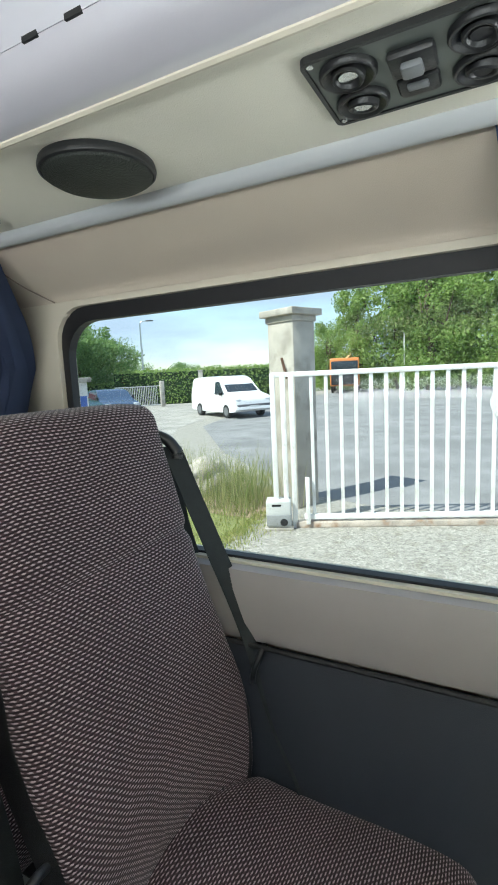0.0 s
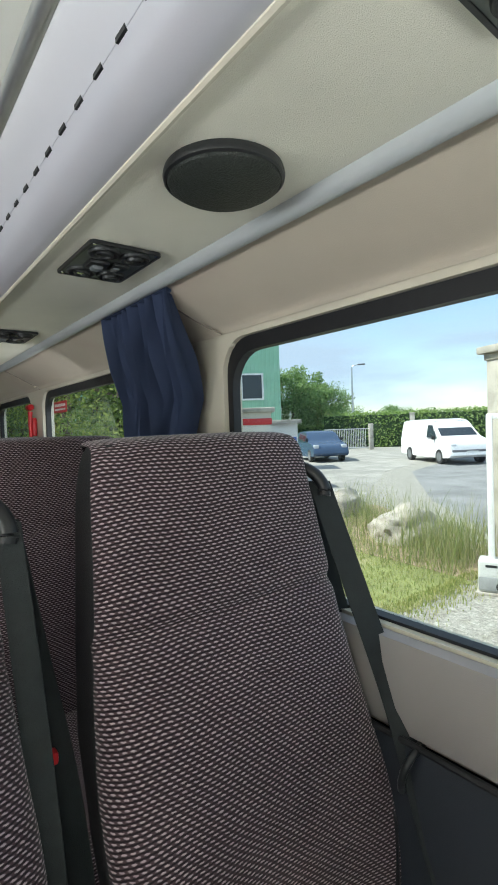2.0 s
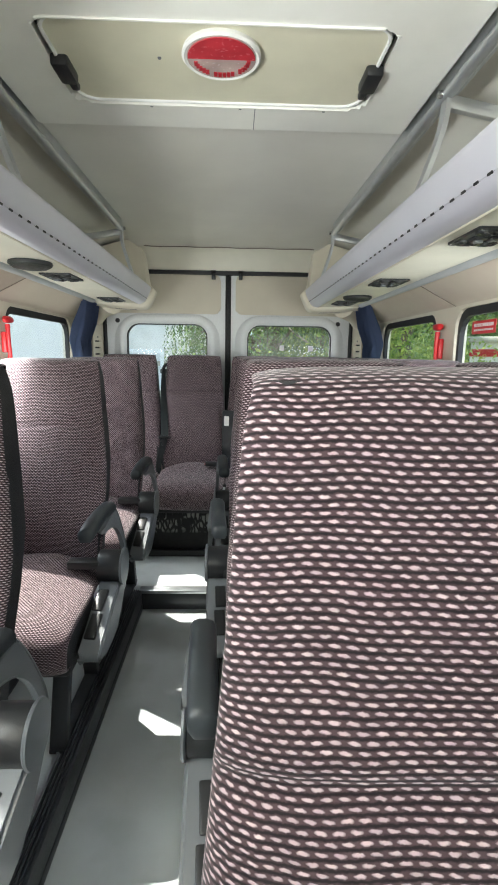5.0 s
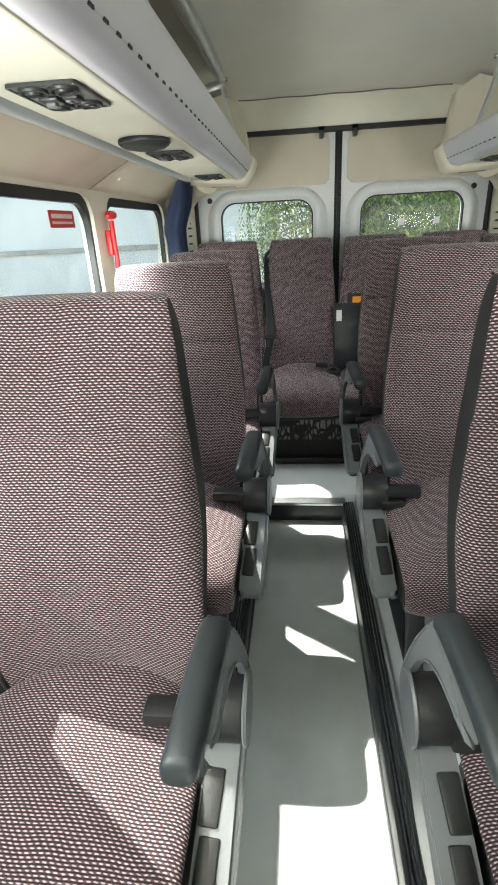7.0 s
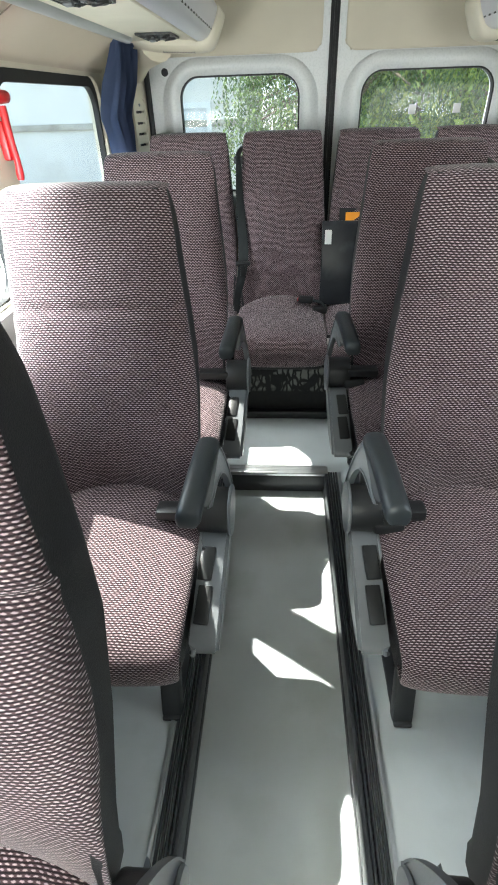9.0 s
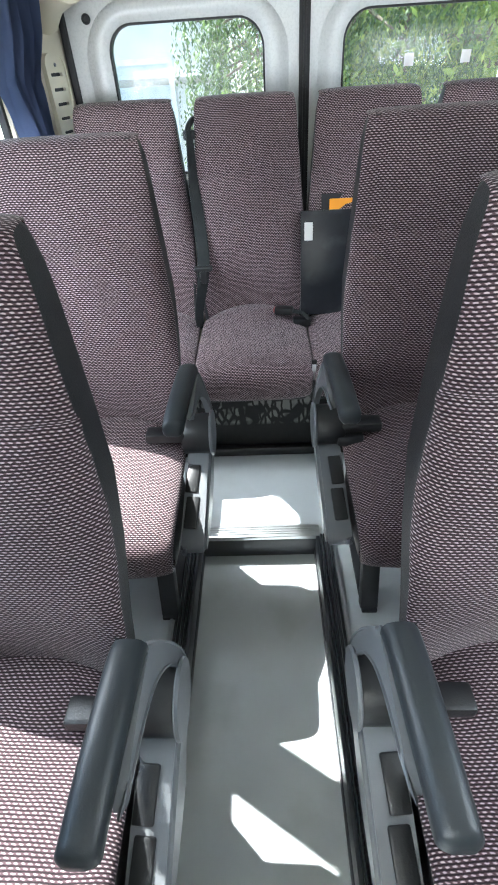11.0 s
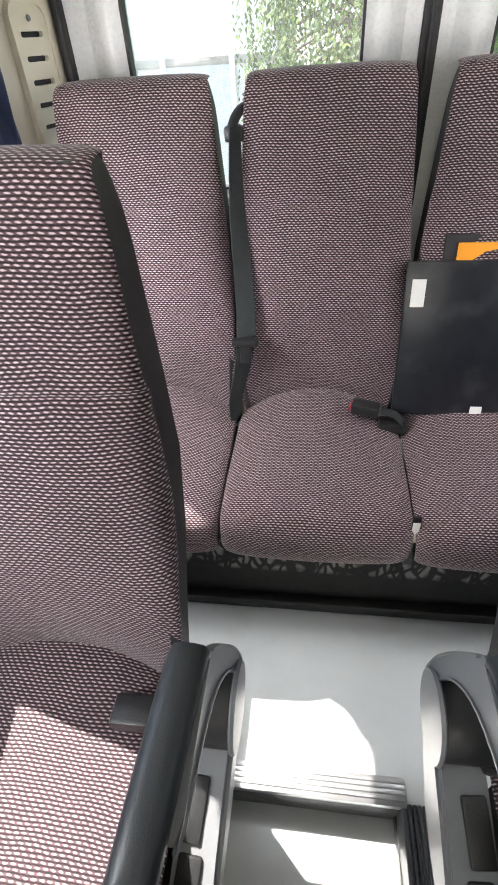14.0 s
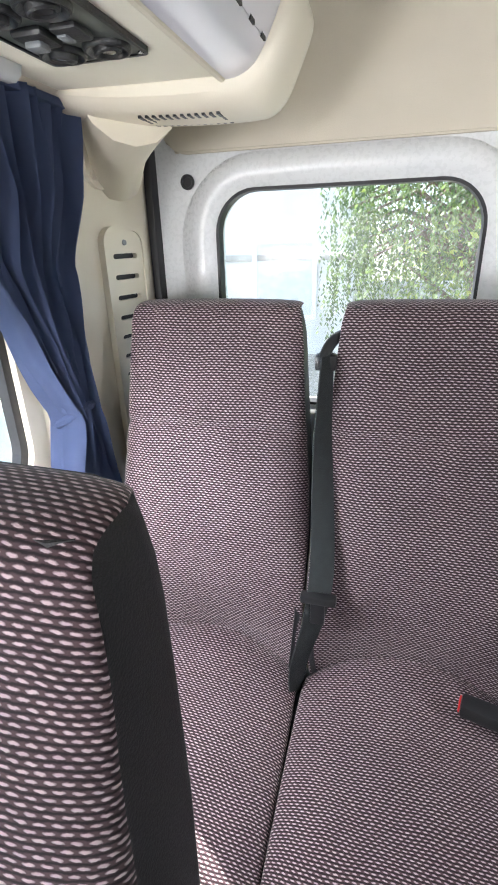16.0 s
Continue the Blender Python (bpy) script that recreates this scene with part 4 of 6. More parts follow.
def back_pad():
    pf = smooth_path(BACK_FRONT, 3)
    return pad([tuple(p) for p in pf], [interp(ZW, WW, p[1]) if i < len(pf) - 7 else interp(ZW, WW, p[1]) - 0.004 * (i - len(pf) + 7) for i, p in enumerate(pf)], [interp(ZR, RR, p[1]) if p[0] < 0.03 else 0.009 for p in pf], [interp([0.37, 0.5, 0.62, 0.80], [-0.058, -0.050, -0.026, 0.0], p[1]) for p in pf], True)


def cushion_pad(pf):
    ks = [i / (len(pf) - 1) for i in range(len(pf))]
    return pad([tuple(p) for p in pf], [interp([0, 0.2, 0.4, 0.6, 0.85, 1], [0.192, 0.205, 0.211, 0.211, 0.206, 0.160], k) for k in ks], [interp([0, 0.3, 0.5, 0.8, 1], [0.012, 0.022, 0.030, 0.030, 0.038], k) for k in ks], [interp([0, 0.3, 0.6, 0.85, 1], [0.0, 0.004, 0.008, 0.022, 0.026], k) for k in ks])


def back_shell():
    bm = bmesh.new()
    rings = []
    zs = [0.44, 0.48, 0.58, 0.70, 0.80, 0.90, 1.0, 1.06, 1.095, 1.118, 1.136, 1.149]
    fz, fy = [p[1] for p in BACK_FRONT[:14]], [p[0] for p in BACK_FRONT[:14]]
    for z in zs:
        f = interp(fz, fy, z)
        w = interp(ZW, WW, z) - 0.002
        th = interp([0.3, 0.5, 0.6, 0.73, 0.82, 0.9, 0.97, 1.06, 1.115, 1.146], [0.085, 0.085, 0.102, 0.15, 0.162, 0.148, 0.135, 0.118, 0.100, 0.094], z)
        hollow = interp([0.37, 0.5, 0.62, 0.80], [0.070, 0.062, 0.038, 0.0], z)
        y0 = f + max(hollow, min(0.06, interp(ZR, RR, z)) - (0.010 if z < 1.09 else 0.004))
        y1 = min(f + max(th, hollow + 0.022), 0.086 if z < 1.14 else 0.076)
        ww = w - 0.002 - 0.12 * max(0.0, z - 1.10)
        rr = 0.03
        ring = [(-ww + 0.012, y0 + 0.004), (-ww, y0 + 0.010), (-ww, y1 - rr), (-ww + rr * 0.3, y1 - rr * 0.3), (-ww + rr, y1), (0, y1 + 0.006), (ww - rr, y1), (ww - rr * 0.3, y1 - rr * 0.3), (ww, y1 - rr), (ww, y0 + 0.010), (ww - 0.012, y0 + 0.004)]
        side_y = f + max(0.006, min(0.06, interp(ZR, RR, z)) - 0.010)
        if hollow > 0.012:
            ring[0], ring[1], ring[9], ring[10] = (-ww + 0.010, side_y), (-ww, side_y + 0.004), (ww, side_y + 0.004), (ww - 0.010, side_y)
            ring += [(ww - 0.022, y0), (-ww + 0.022, y0)]
        else:
            ring += [(ww - 0.022, y0 + 0.006), (-ww + 0.022, y0 + 0.006)]
        rings.append([bm.verts.new((x, y, z)) for x, y in ring])
    for a, b in zip(rings, rings[1:]):
        for i in range(len(a)):
            j = (i + 1) % len(a)
            bm.faces.new((a[i], a[j], b[j], b[i]))
    bm.faces.new(rings[0])
    bm.faces.new(rings[-1])
    return bm


def seat(at, arm=0, belt=0, label="", legs=True, rear=False):
    st = thing("minibus_seat", (at[0], at[1], at[2]), label, "seat", group="minibus seats")
    bk = shared("back", "backrest", back_pad, CLOTH, st, "dark cloth with pale purple dashes")
    shared("shell", "back_shell", back_shell, VINYL, st, "black vinyl sides and back")
    pf = smooth_path(CUSHION, 3)
    shared("cushion", "cushion", lambda: cushion_pad(pf), CLOTH, st)
    shared("base", "seat_base", lambda: box(-0.196, 0.196, -0.49, -0.225, 0.262, 0.408, 0.02, 3), VINYL, st)
    if legs:
        for sx in (-0.135, 0.135):
            key = f"leg{sx}"
            shared(key, "leg", lambda: beam((sx, -0.445, 0.0), (sx, -0.36, 0.28), 0.05, 0.035, 0.006, up=(0, 1, 0.2)), LEGMET, st)
            shared(key + "r", "rear_leg", lambda: beam((sx, -0.10, 0.0), (sx, -0.16, 0.28), 0.05, 0.035, 0.006, up=(0, 1, 0.2)), LEGMET, st)
            shared(key + "f", "floor_rail", lambda: box(sx - 0.022, sx + 0.022, -0.47, -0.06, 0.0, 0.014, 0.004), LEGMET, st)
    if arm:
        s = arm
        def pad_bar():
            bm = bmesh.new()
            pth = smooth_path([(0, -0.206, 0.680), (0, -0.222, 0.686), (0, -0.30, 0.687), (0, -0.37, 0.681), (0, -0.414, 0.670), (0, -0.428, 0.661)], 4)
            rows = []
            for i, p in enumerate(pth):
                k = i / (len(pth) - 1)
                e = min(1.0, k / 0.10, (1 - k) / 0.14)
                hw, hh = 0.0225 * (0.55 + 0.45 * math.sqrt(e)), 0.019 * (0.5 + 0.5 * math.sqrt(e))
                cx = s * (0.250 - 0.018 * k)
                rows.append([bm.verts.new((cx + hw * a, p[1], p[2] + hh * b)) for a, b in ((-1, -0.5), (-1, 0.3), (-0.75, 0.8), (-0.3, 1), (0.3, 1), (0.75, 0.8), (1, 0.3), (1, -0.5), (0.7, -1), (-0.7, -1))])
            for a, b in zip(rows, rows[1:]):
                for i in range(10):
                    bm.faces.new((a[i], a[(i + 1) % 10], b[(i + 1) % 10], b[i]))
            bm.faces.new(rows[0])
            bm.faces.new(rows[-1])
            return bm
        def arch():
            top = [(-0.385, 0.664), (-0.30, 0.674), (-0.218, 0.676), (-0.192, 0.660), (-0.155, 0.595), (-0.128, 0.525), (-0.120, 0.470)]
            low = [(-0.150, 0.470), (-0.158, 0.515), (-0.182, 0.570), (-0.225, 0.615), (-0.285, 0.640), (-0.37, 0.652)]
            out = [tuple(p) for p in smooth_path(top, 3)] + [tuple(p) for p in smooth_path(low, 3)]
            bm = plate([out], lambda u, v, w: (s * (0.256 + 0.014 * (0.676 - v) / 0.2 + w), u, v), 0.012)
            bmesh.ops.bevel(bm, geom=[e for e in bm.edges if e.calc_face_angle(0) > 1], offset=0.003, segments=2, affect="EDGES")
            return bm
        ar = shared(f"pad{s}", "armrest", pad_bar, ARMPAD, st, "dark rubber armrest pad")
        shared(f"arch{s}", "armrest_bracket", arch, GREYPL, ar, "grey plastic web")
        hub = shared(f"hub{s}", "hub", lambda: disc((s * 0.205, -0.185, 0.468), (s, 0, 0), 0.056, 0.056, 0.074, 32, bev=0.004), BLACKPL, st, "round black hinge hub")
        shared(f"cap{s}", "hub_cap", lambda: turned([(0.060, 0.0), (0.063, 0.003), (0.061, 0.008), (0.03, 0.010), (0.01, 0.0105)], (s * 0.279, -0.185, 0.468), (s, 0, 0), 36), GREYPL, hub, "grey hub cover")
        def side_trim():
            out = [(-0.120, 0.43), (-0.150, 0.375), (-0.20, 0.315), (-0.26, 0.270), (-0.36, 0.268), (-0.43, 0.284), (-0.460, 0.298), (-0.462, 0.320), (-0.43, 0.338), (-0.36, 0.374), (-0.30, 0.403), (-0.25, 0.424), (-0.20, 0.44)]
            bm = plate([[tuple(p) for p in smooth_path(out, 3)]], lambda u, v, w: (s * (0.212 + w + 0.012 * (v - 0.26) / 0.18), u, v), 0.058)
            bmesh.ops.bevel(bm, geom=[e for e in bm.edges if e.calc_face_angle(0) > 1], offset=0.008, segments=3, affect="EDGES")
            return bm
        sd = shared(f"side{s}", "side_cover", side_trim, GREYPL, st, "grey plastic side cover")
        def inset(a, b):
            def make():
                p0, p1 = Vector((0, -0.262, 0.420)), Vector((0, -0.425, 0.342))
                q0, q1 = p0.lerp(p1, a), p0.lerp(p1, b)
                return beam((s * 0.236, q0.y, q0.z), (s * 0.230, q1.y, q1.z), 0.034, 0.012, 0.004, up=(0, 0, 1))
            return make
        shared(f"in1{s}", "cover_inset", inset(0.0, 0.44), BLACKPL, sd, "black recessed insert")
        shared(f"in2{s}", "cover_inset", inset(0.5, 0.97), BLACKPL, sd, "black recessed insert")
        shared(f"lev{s}", "recline_lever", lambda: box(min(s * 0.110, s * 0.215), max(s * 0.110, s * 0.215), -0.238, -0.192, 0.474, 0.504, 0.008), BLACKPL, st, "black plastic lever")
    if belt:
        s = belt
        gd = shared(f"guide{s}", "belt_guide", lambda: tube(smooth_path([(s * 0.166, 0.03, 1.098), (s * 0.184, 0.006, 1.094), (s * 0.196, -0.012, 1.082), (s * 0.203, -0.024, 1.062), (s * 0.201, -0.026, 1.048)], 4), 0.0105, 10), BLACKPL, st, "black belt guide loop")
        if rear:
            shared(f"rbelt{s}", "seat_belt", lambda: ribbon(smooth_path([(s * 0.196, -0.030, 1.070), (s * 0.194, -0.078, 0.93), (s * 0.184, -0.122, 0.80), (s * 0.178, -0.158, 0.69), (s * 0.188, -0.180, 0.60), (s * 0.212, -0.195, 0.50), (s * 0.216, -0.19, 0.42)], 5), 0.046, (0.35, -0.94 * s, 0), (0.97, -0.25 * s, 0), (0.45, -0.9 * s, 0)), WEBBING, st, "dark grey belt webbing")
            shared(f"tong{s}", "belt_tongue", lambda: box(s * 0.180 - 0.034, s * 0.180 + 0.034, -0.190, -0.168, 0.645, 0.662, 0.005), BLACKPL, st, "black belt tongue")
            shared(f"blade{s}", "tongue_blade", lambda: box(s * 0.180 - 0.014, s * 0.180 + 0.014, -0.188, -0.180, 0.600, 0.646, 0.003), BLACKPL, st, "black belt tongue")
        else:
            if arm:
                way = [(s * 0.203, -0.020, 1.070), (s * 0.208, -0.042, 0.95), (s * 0.213, -0.068, 0.80), (s * 0.215, -0.098, 0.64), (s * 0.214, -0.108, 0.54), (s * 0.208, -0.115, 0.46)]
            else:
                way = [(s * 0.203, -0.012, 1.070), (s * 0.209, -0.082, 0.90), (s * 0.211, -0.138, 0.77), (s * 0.207, -0.172, 0.685), (s * 0.212, -0.206, 0.56), (s * 0.210, -0.250, 0.46), (s * 0.205, -0.268, 0.40)]
            shared(f"belt{s}{arm}", "seat_belt", lambda: ribbon(smooth_path(way, 5), 0.029 if arm else 0.038, (0.80, -0.5 * s, 0), (0.86, -0.45 * s, 0), (0.9, -0.3 * s, 0)), WEBBING, st, "dark grey belt webbing")
            shared(f"ret{s}", "belt_back_run", lambda: ribbon(smooth_path([(s * 0.203, 0.0, 1.070), (s * 0.226, -0.005, 0.92), (s * 0.246, -0.04, 0.75), (s * 0.252, -0.07, 0.55), (s * 0.235, -0.09, 0.40)], 5), 0.034, (0.75, -0.55 * s, 0), (0.8, -0.55 * s, 0), (0.85, -0.45 * s, 0)), WEBBING, gd)
            shared(f"loop{s}", "belt_loop", lambda: tube(smooth_path([(s * 0.184, -0.172, 0.646), (s * 0.175, -0.178, 0.664), (s * 0.176, -0.184, 0.686), (s * 0.190, -0.188, 0.701), (s * 0.210, -0.186, 0.705), (s * 0.226, -0.180, 0.697)], 4), 0.0055, 10), BLACKPL, gd, "glossy black belt loop")
            shared(f"btab{s}", "belt_button", lambda: box(s * 0.232 - 0.006, s * 0.232 + 0.006, -0.048, -0.034, 0.795, 0.81, 0.003), RED, gd, "small red belt stop")
        shared(f"buck{s}", "buckle", lambda: box(-s * 0.19 - 0.035, -s * 0.19 + 0.035, -0.245, -0.205, 0.435, 0.468, 0.008), BLACKPL, st, "black belt buckle")
    return st


LA, LB = "dark patterned cloth minibus seat with an aisle armrest", "dark patterned cloth minibus seat beside the window"
ROWS_Y = (0.585, 1.300, 2.030, 2.728)
XA, XB, XL = 0.208, 0.662, -0.655
for i, y in enumerate(ROWS_Y):
    seat((XA - (0.016 if i == 0 else 0), y, PZ), -1, 1, LA)
    seat((XB, y - (0.03 if i == 0 else 0), PZ), 0, 1, LB)
    if i:
        seat((XL + 0.020, y - 0.012, PZ), 1, 0, LA).scale = (1, 1, 0.987)
for k, x in enumerate((-0.656, -0.243, 0.170, 0.583)):
    seat((x, 3.448, PZ), 0, (0, -1, 0, 1)[k], "dark patterned cloth seat of the rear bench row", legs=False, rear=True).scale = (0.975, 1, 1)
base = thing("bench_base", (0, 0, 0), "black carpeted box under the rear seats, worn and patterned", "seat base")
part("front_board", box(-0.86, 0.81, 2.995, 3.02, PZ, 0.40, 0.004), LACE, base)
part("box", box(-0.86, 0.81, 3.02, 3.42, PZ, 0.375, 0.004), BLACKPL, base)
part("anchor_strap", box(-0.047, -0.027, 2.930, 2.996, 0.385, 0.398, 0.003), WEBBING, base)
tag_ = part("anchor_tab", box(-0.046, -0.028, 2.924, 2.931, 0.388, 0.545, 0.002), BLACKPL, base)
part("tab_label", box(-0.044, -0.030, 2.921, 2.9245, 0.470, 0.530), WHITEPL, tag_, "white printed label")
part("foot_rail", box(-0.86, 0.81, 2.965, 2.995, PZ, 0.135, 0.006), BLACKPL, base)

# ---- things in the vehicle ----
def curtain(side, y0, y1, ytie, ztie, zbot, w_top=0.762, gather=1.25):
    """A gathered curtain on the rail, drawn in by its tie and hanging free below it."""
    cu = thing("curtain", (0, 0, 0), "blue cloth curtain gathered on a rail and tied back", "curtain", group="window curtains")
    bm = bmesh.new()
    nz_, ny = 46, 90
    rows = []
    ztop = 1.548
    rnd = random.Random(5)
    ph = [rnd.uniform(-0.7, 0.7) for _ in range(ny + 1)]
    for i in range(nz_ + 1):
        z = ztop + (zbot - ztop) * i / nz_
        if z > ztie:
            k = ((ztop - z) / (ztop - ztie)) ** gather
        else:
            k = max(0.55, 1 - ((ztie - z) / (ztie - zbot)) ** 0.6 * 0.45)
        half = (y1 - y0) / 2 * (1 - k) + 0.028 * k
        if z <= ztie:
            half = 0.028 + 0.062 * ((ztie - z) / (ztie - zbot)) ** 0.8
        ymid = (y0 + y1) / 2 * (1 - min(1, (ztop - z) / (ztop - ztie))) + ytie * min(1, (ztop - z) / (ztop - ztie))
        depth = 0.016 + 0.022 * min(1, (ztop - z) / 0.12)
        xb = w_top + (0.846 - w_top) * min(1, (ztop - z) / 0.22)
        row = []
        for j in range(ny + 1):
            u = j / ny
            f = math.sin(u * 2 * math.pi * 9 + ph[j // 9] + 0.5 * math.sin(z * 9 + j * 0.1)) + 0.35 * math.sin(u * 2 * math.pi * 21 + z * 5)
            row.append(bm.verts.new((mx(xb - depth * f * 0.8, side), ymid + half * (2 * u - 1) + 0.004 * math.sin(z * 30 + j), z)))
        rows.append(row)
    for a, b in zip(rows, rows[1:]):
        for j in range(ny):
            bm.faces.new((a[j], a[j + 1], b[j + 1], b[j]))
    bmesh.ops.recalc_face_normals(bm, faces=bm.faces[:])
    dr = part("drape", bm, CURTAIN, cu)
    sol = dr.modifiers.new("cloth", "SOLIDIFY")
    sol.thickness = 0.0015
    part("tie_band", tube([(mx(0.846, side) + 0.032 * math.cos(a), ytie + 0.034 * math.sin(a), ztie + 0.02 * math.cos(a)) for a in [2 * math.pi * k / 18 for k in range(19)]], 0.008), CURTAIN, cu, "narrow blue tie")
    part("heading", box(min(mx(w_top - 0.012, side), mx(w_top + 0.012, side)), max(mx(w_top - 0.012, side), mx(w_top + 0.012, side)), y0 + 0.012, y1 - 0.012, 1.538, 1.549, 0.003), CURTAIN, cu)
    return cu


curtain(1, 0.832, 1.178, 1.115, 0.99, 0.82, gather=2.6)
curtain(1, -0.33, 0.012, -0.26, 0.99, 0.82)
curtain(1, 3.06, 3.33, 3.31, 1.06, 0.86)
curtain(-1, 3.06, 3.33, 3.31, 1.06, 0.86)

for side in (1, -1):
    x = mx(0.894, side)
    hm = thing("emergency_hammer", (x, 2.375, 1.31), "red plastic emergency hammer in its holder between windows", "hammer", group="emergency hammers", rz=0 if side > 0 else 180)
    part("holder", box(-0.016, 0.004, -0.016, 0.016, -0.055, 0.03, 0.006), RED, hm)
    part("handle", tube(smooth_path([(-0.02, 0.0, 0.06), (-0.022, 0.003, 0.0), (-0.022, -0.002, -0.06), (-0.02, 0.0, -0.10)], 4), [0.010, 0.010, 0.009, 0.009, 0.009, 0.008, 0.008, 0.008, 0.008, 0.009, 0.010, 0.010, 0.008], 10), RED, hm)
    part("head", tube([(-0.022, -0.034, 0.075), (-0.022, -0.026, 0.078), (-0.022, 0.0, 0.078), (-0.022, 0.022, 0.078), (-0.022, 0.034, 0.072)], [0.006, 0.014, 0.015, 0.014, 0.006], 10), RED, hm)
    st = thing("exit_sticker", (mx(0.9235, side), 2.09, 1.375), "red window sticker with white lines of small writing", "sticker", group="window stickers")
    part("sheet", box(-0.0008, 0.0008, -0.085, 0.085, -0.024, 0.024), RED, st)
    bm = bmesh.new()
    rr = random.Random(3)
    for row, (z, hh) in enumerate(((0.008, 0.006), (-0.010, 0.0035))):
        y = -0.070
        while y < 0.065:
            w = rr.uniform(0.006, 0.013)
            box(-0.0016, 0.0016, y, y + w, z - hh, z + hh, bm=bm)
            y += w + 0.004
    part("print", bm, WHITEPL, st)

# black folder with an orange card, standing on the rear seats
fo = thing("folder", (0, 0, 0), "black plastic folder leaning on a rear seat, white labels", "folder")
lean = pose(0.125, 3.256, 0.560, -12)
bm = box(-0.185, 0.175, -0.006, 0.006, 0.0, 0.362, 0.003)
bm.transform(lean)
part("cover", bm, mat("worn_black_plastic", (0.012, 0.014, 0.018), 0.32, vary=0.3, scale=20, dirt=(0.035, 0.037, 0.042), dscale=14), fo)
for x0, x1, z0, z1 in ((-0.172, -0.142, 0.265, 0.325),):
    bm = box(x0, x1, -0.0078, -0.005, z0, z1, 0.001, 1)
    bm.transform(lean)
    part("label", bm, WHITEPL, fo, "white paper label")
fp = thing("card_pocket", (0, 0, 0), "black pocket with an orange card and white tape", "folder")
lean2 = pose(0.16, 3.276, 0.560, -12)
for nm, dims, m_ in (("pocket", (-0.145, 0.145, -0.005, 0.010, -0.005, 0.408), VINYL), ("card", (-0.118, 0.13, -0.0085, -0.0055, 0.08, 0.392), ORANGE), ("tape", (-0.035, -0.008, -0.0105, -0.007, 0.388, 0.415), WHITEPL), ("tape", (-0.035, -0.008, -0.030, -0.026, -0.002, 0.022), WHITEPL)):
    bm = box(*dims, 0.0012, 1)
    bm.transform(lean2)
    part(nm, bm, m_, fp)
# belt post and buckles of the rear row
for x in (-0.452,):
    po = thing("belt_post", (x, 3.472, 0.4), "chrome belt post between two rear seats", "belt post")
    part("post", tube(smooth_path([(0, 0, 0), (0.0, 0.005, 0.4), (0.004, 0.0, 0.72), (0.014, -0.02, 0.765), (0.02, -0.04, 0.75)], 4), 0.006), STEEL, po)
    part("guide", box(-0.006, 0.034, -0.052, -0.025, 0.735, 0.765, 0.006), BLACKPL, po)
for x in (-0.125, 0.29):
    bk = thing("belt_buckle", (x, 3.232, 0.592), "black belt buckle with red button lying on the seat", "belt buckle", group="rear belt buckles", rz=75)
    part("body", box(-0.018, 0.018, -0.035, 0.035, -0.014, 0.014, 0.006), BLACKPL, bk)
    part("button", box(-0.013, 0.013, 0.032, 0.038, -0.008, 0.008, 0.002), RED, bk, "red release button")
    part("stalk", strap([(0, -0.03, 0), (0.005, -0.07, -0.008), (0.01, -0.10, -0.04)], 0.03, (1, 0, 0)), WEBBING, bk)

# ---- outside ----
GZ = -0.55


def sheet_mat(name, a, b, scale, bump=0.4, bscale=40, rough=0.95, c=None, cscale=0.4):
    m = mat(name, a, rough, vary=0.2, scale=scale, bump=bump, bscale=bscale, dirt=b, dscale=scale * 0.35)
    if c:
        nt = m.node_tree
        bs = nt.nodes["Principled BSDF"]
        src = bs.inputs["Base Color"].links[0].from_socket
        n = nt.nodes.new("ShaderNodeTexVoronoi")
        n.inputs["Scale"].default_value = cscale
        tc = nt.nodes.new("ShaderNodeTexCoord")
        nt.links.new(tc.outputs["Object"], n.inputs["Vector"])
        mxn = nt.nodes.new("ShaderNodeMixRGB")
        mxn.blend_type = "MULTIPLY"
        mxn.inputs[0].default_value = 0.6
        nt.links.new(src, mxn.inputs[1])
        bw = nt.nodes.new("ShaderNodeRGBToBW")
        nt.links.new(n.outputs["Color"], bw.inputs[0])
        nt.links.new(bw.outputs[0], mxn.inputs[2])
        nt.links.new(mxn.outputs["Color"], bs.inputs["Base Color"])
    return m


GRAVEL = sheet_mat("gravel", (0.44, 0.42, 0.37), (0.33, 0.31, 0.25), 16, 0.8, 90, c=True, cscale=60)
ASPHALT = sheet_mat("worn_asphalt", (0.23, 0.23, 0.23), (0.17, 0.17, 0.17), 1.2, 0.4, 60)
PALEPAVE = sheet_mat("pale_paving", (0.331, 0.317, 0.288), (0.238, 0.230, 0.209), 1.5, 0.4, 40)
TURF = sheet_mat("dry_turf", (0.21, 0.23, 0.08), (0.34, 0.29, 0.17), 3.0, 0.8, 60)
DRYSOIL = sheet_mat("dry_soil", (0.30, 0.23, 0.15), (0.18, 0.17, 0.08), 4.0, 0.8, 40)
CONCRETE = mat("weathered_concrete", (0.44, 0.41, 0.36), 0.9, vary=0.2, scale=3, bump=0.5, bscale=60, dirt=(0.24, 0.22, 0.18), dscale=3.5)
ROCKM = mat("limestone", (0.38, 0.35, 0.30), 0.9, vary=0.25, scale=6, bump=0.9, bscale=18, dirt=(0.25, 0.21, 0.16), dscale=5)
GATEWHITE = mat("white_gate_paint", (0.80, 0.80, 0.78), 0.4, vary=0.05, scale=3, dirt=(0.62, 0.60, 0.55), dscale=6)
CARWHITE = mat("white_car_paint", (0.78, 0.79, 0.80), 0.25, vary=0.03)
CARBLUE = mat("dark_blue_car_paint", (0.04, 0.07, 0.13), 0.25, vary=0.05)
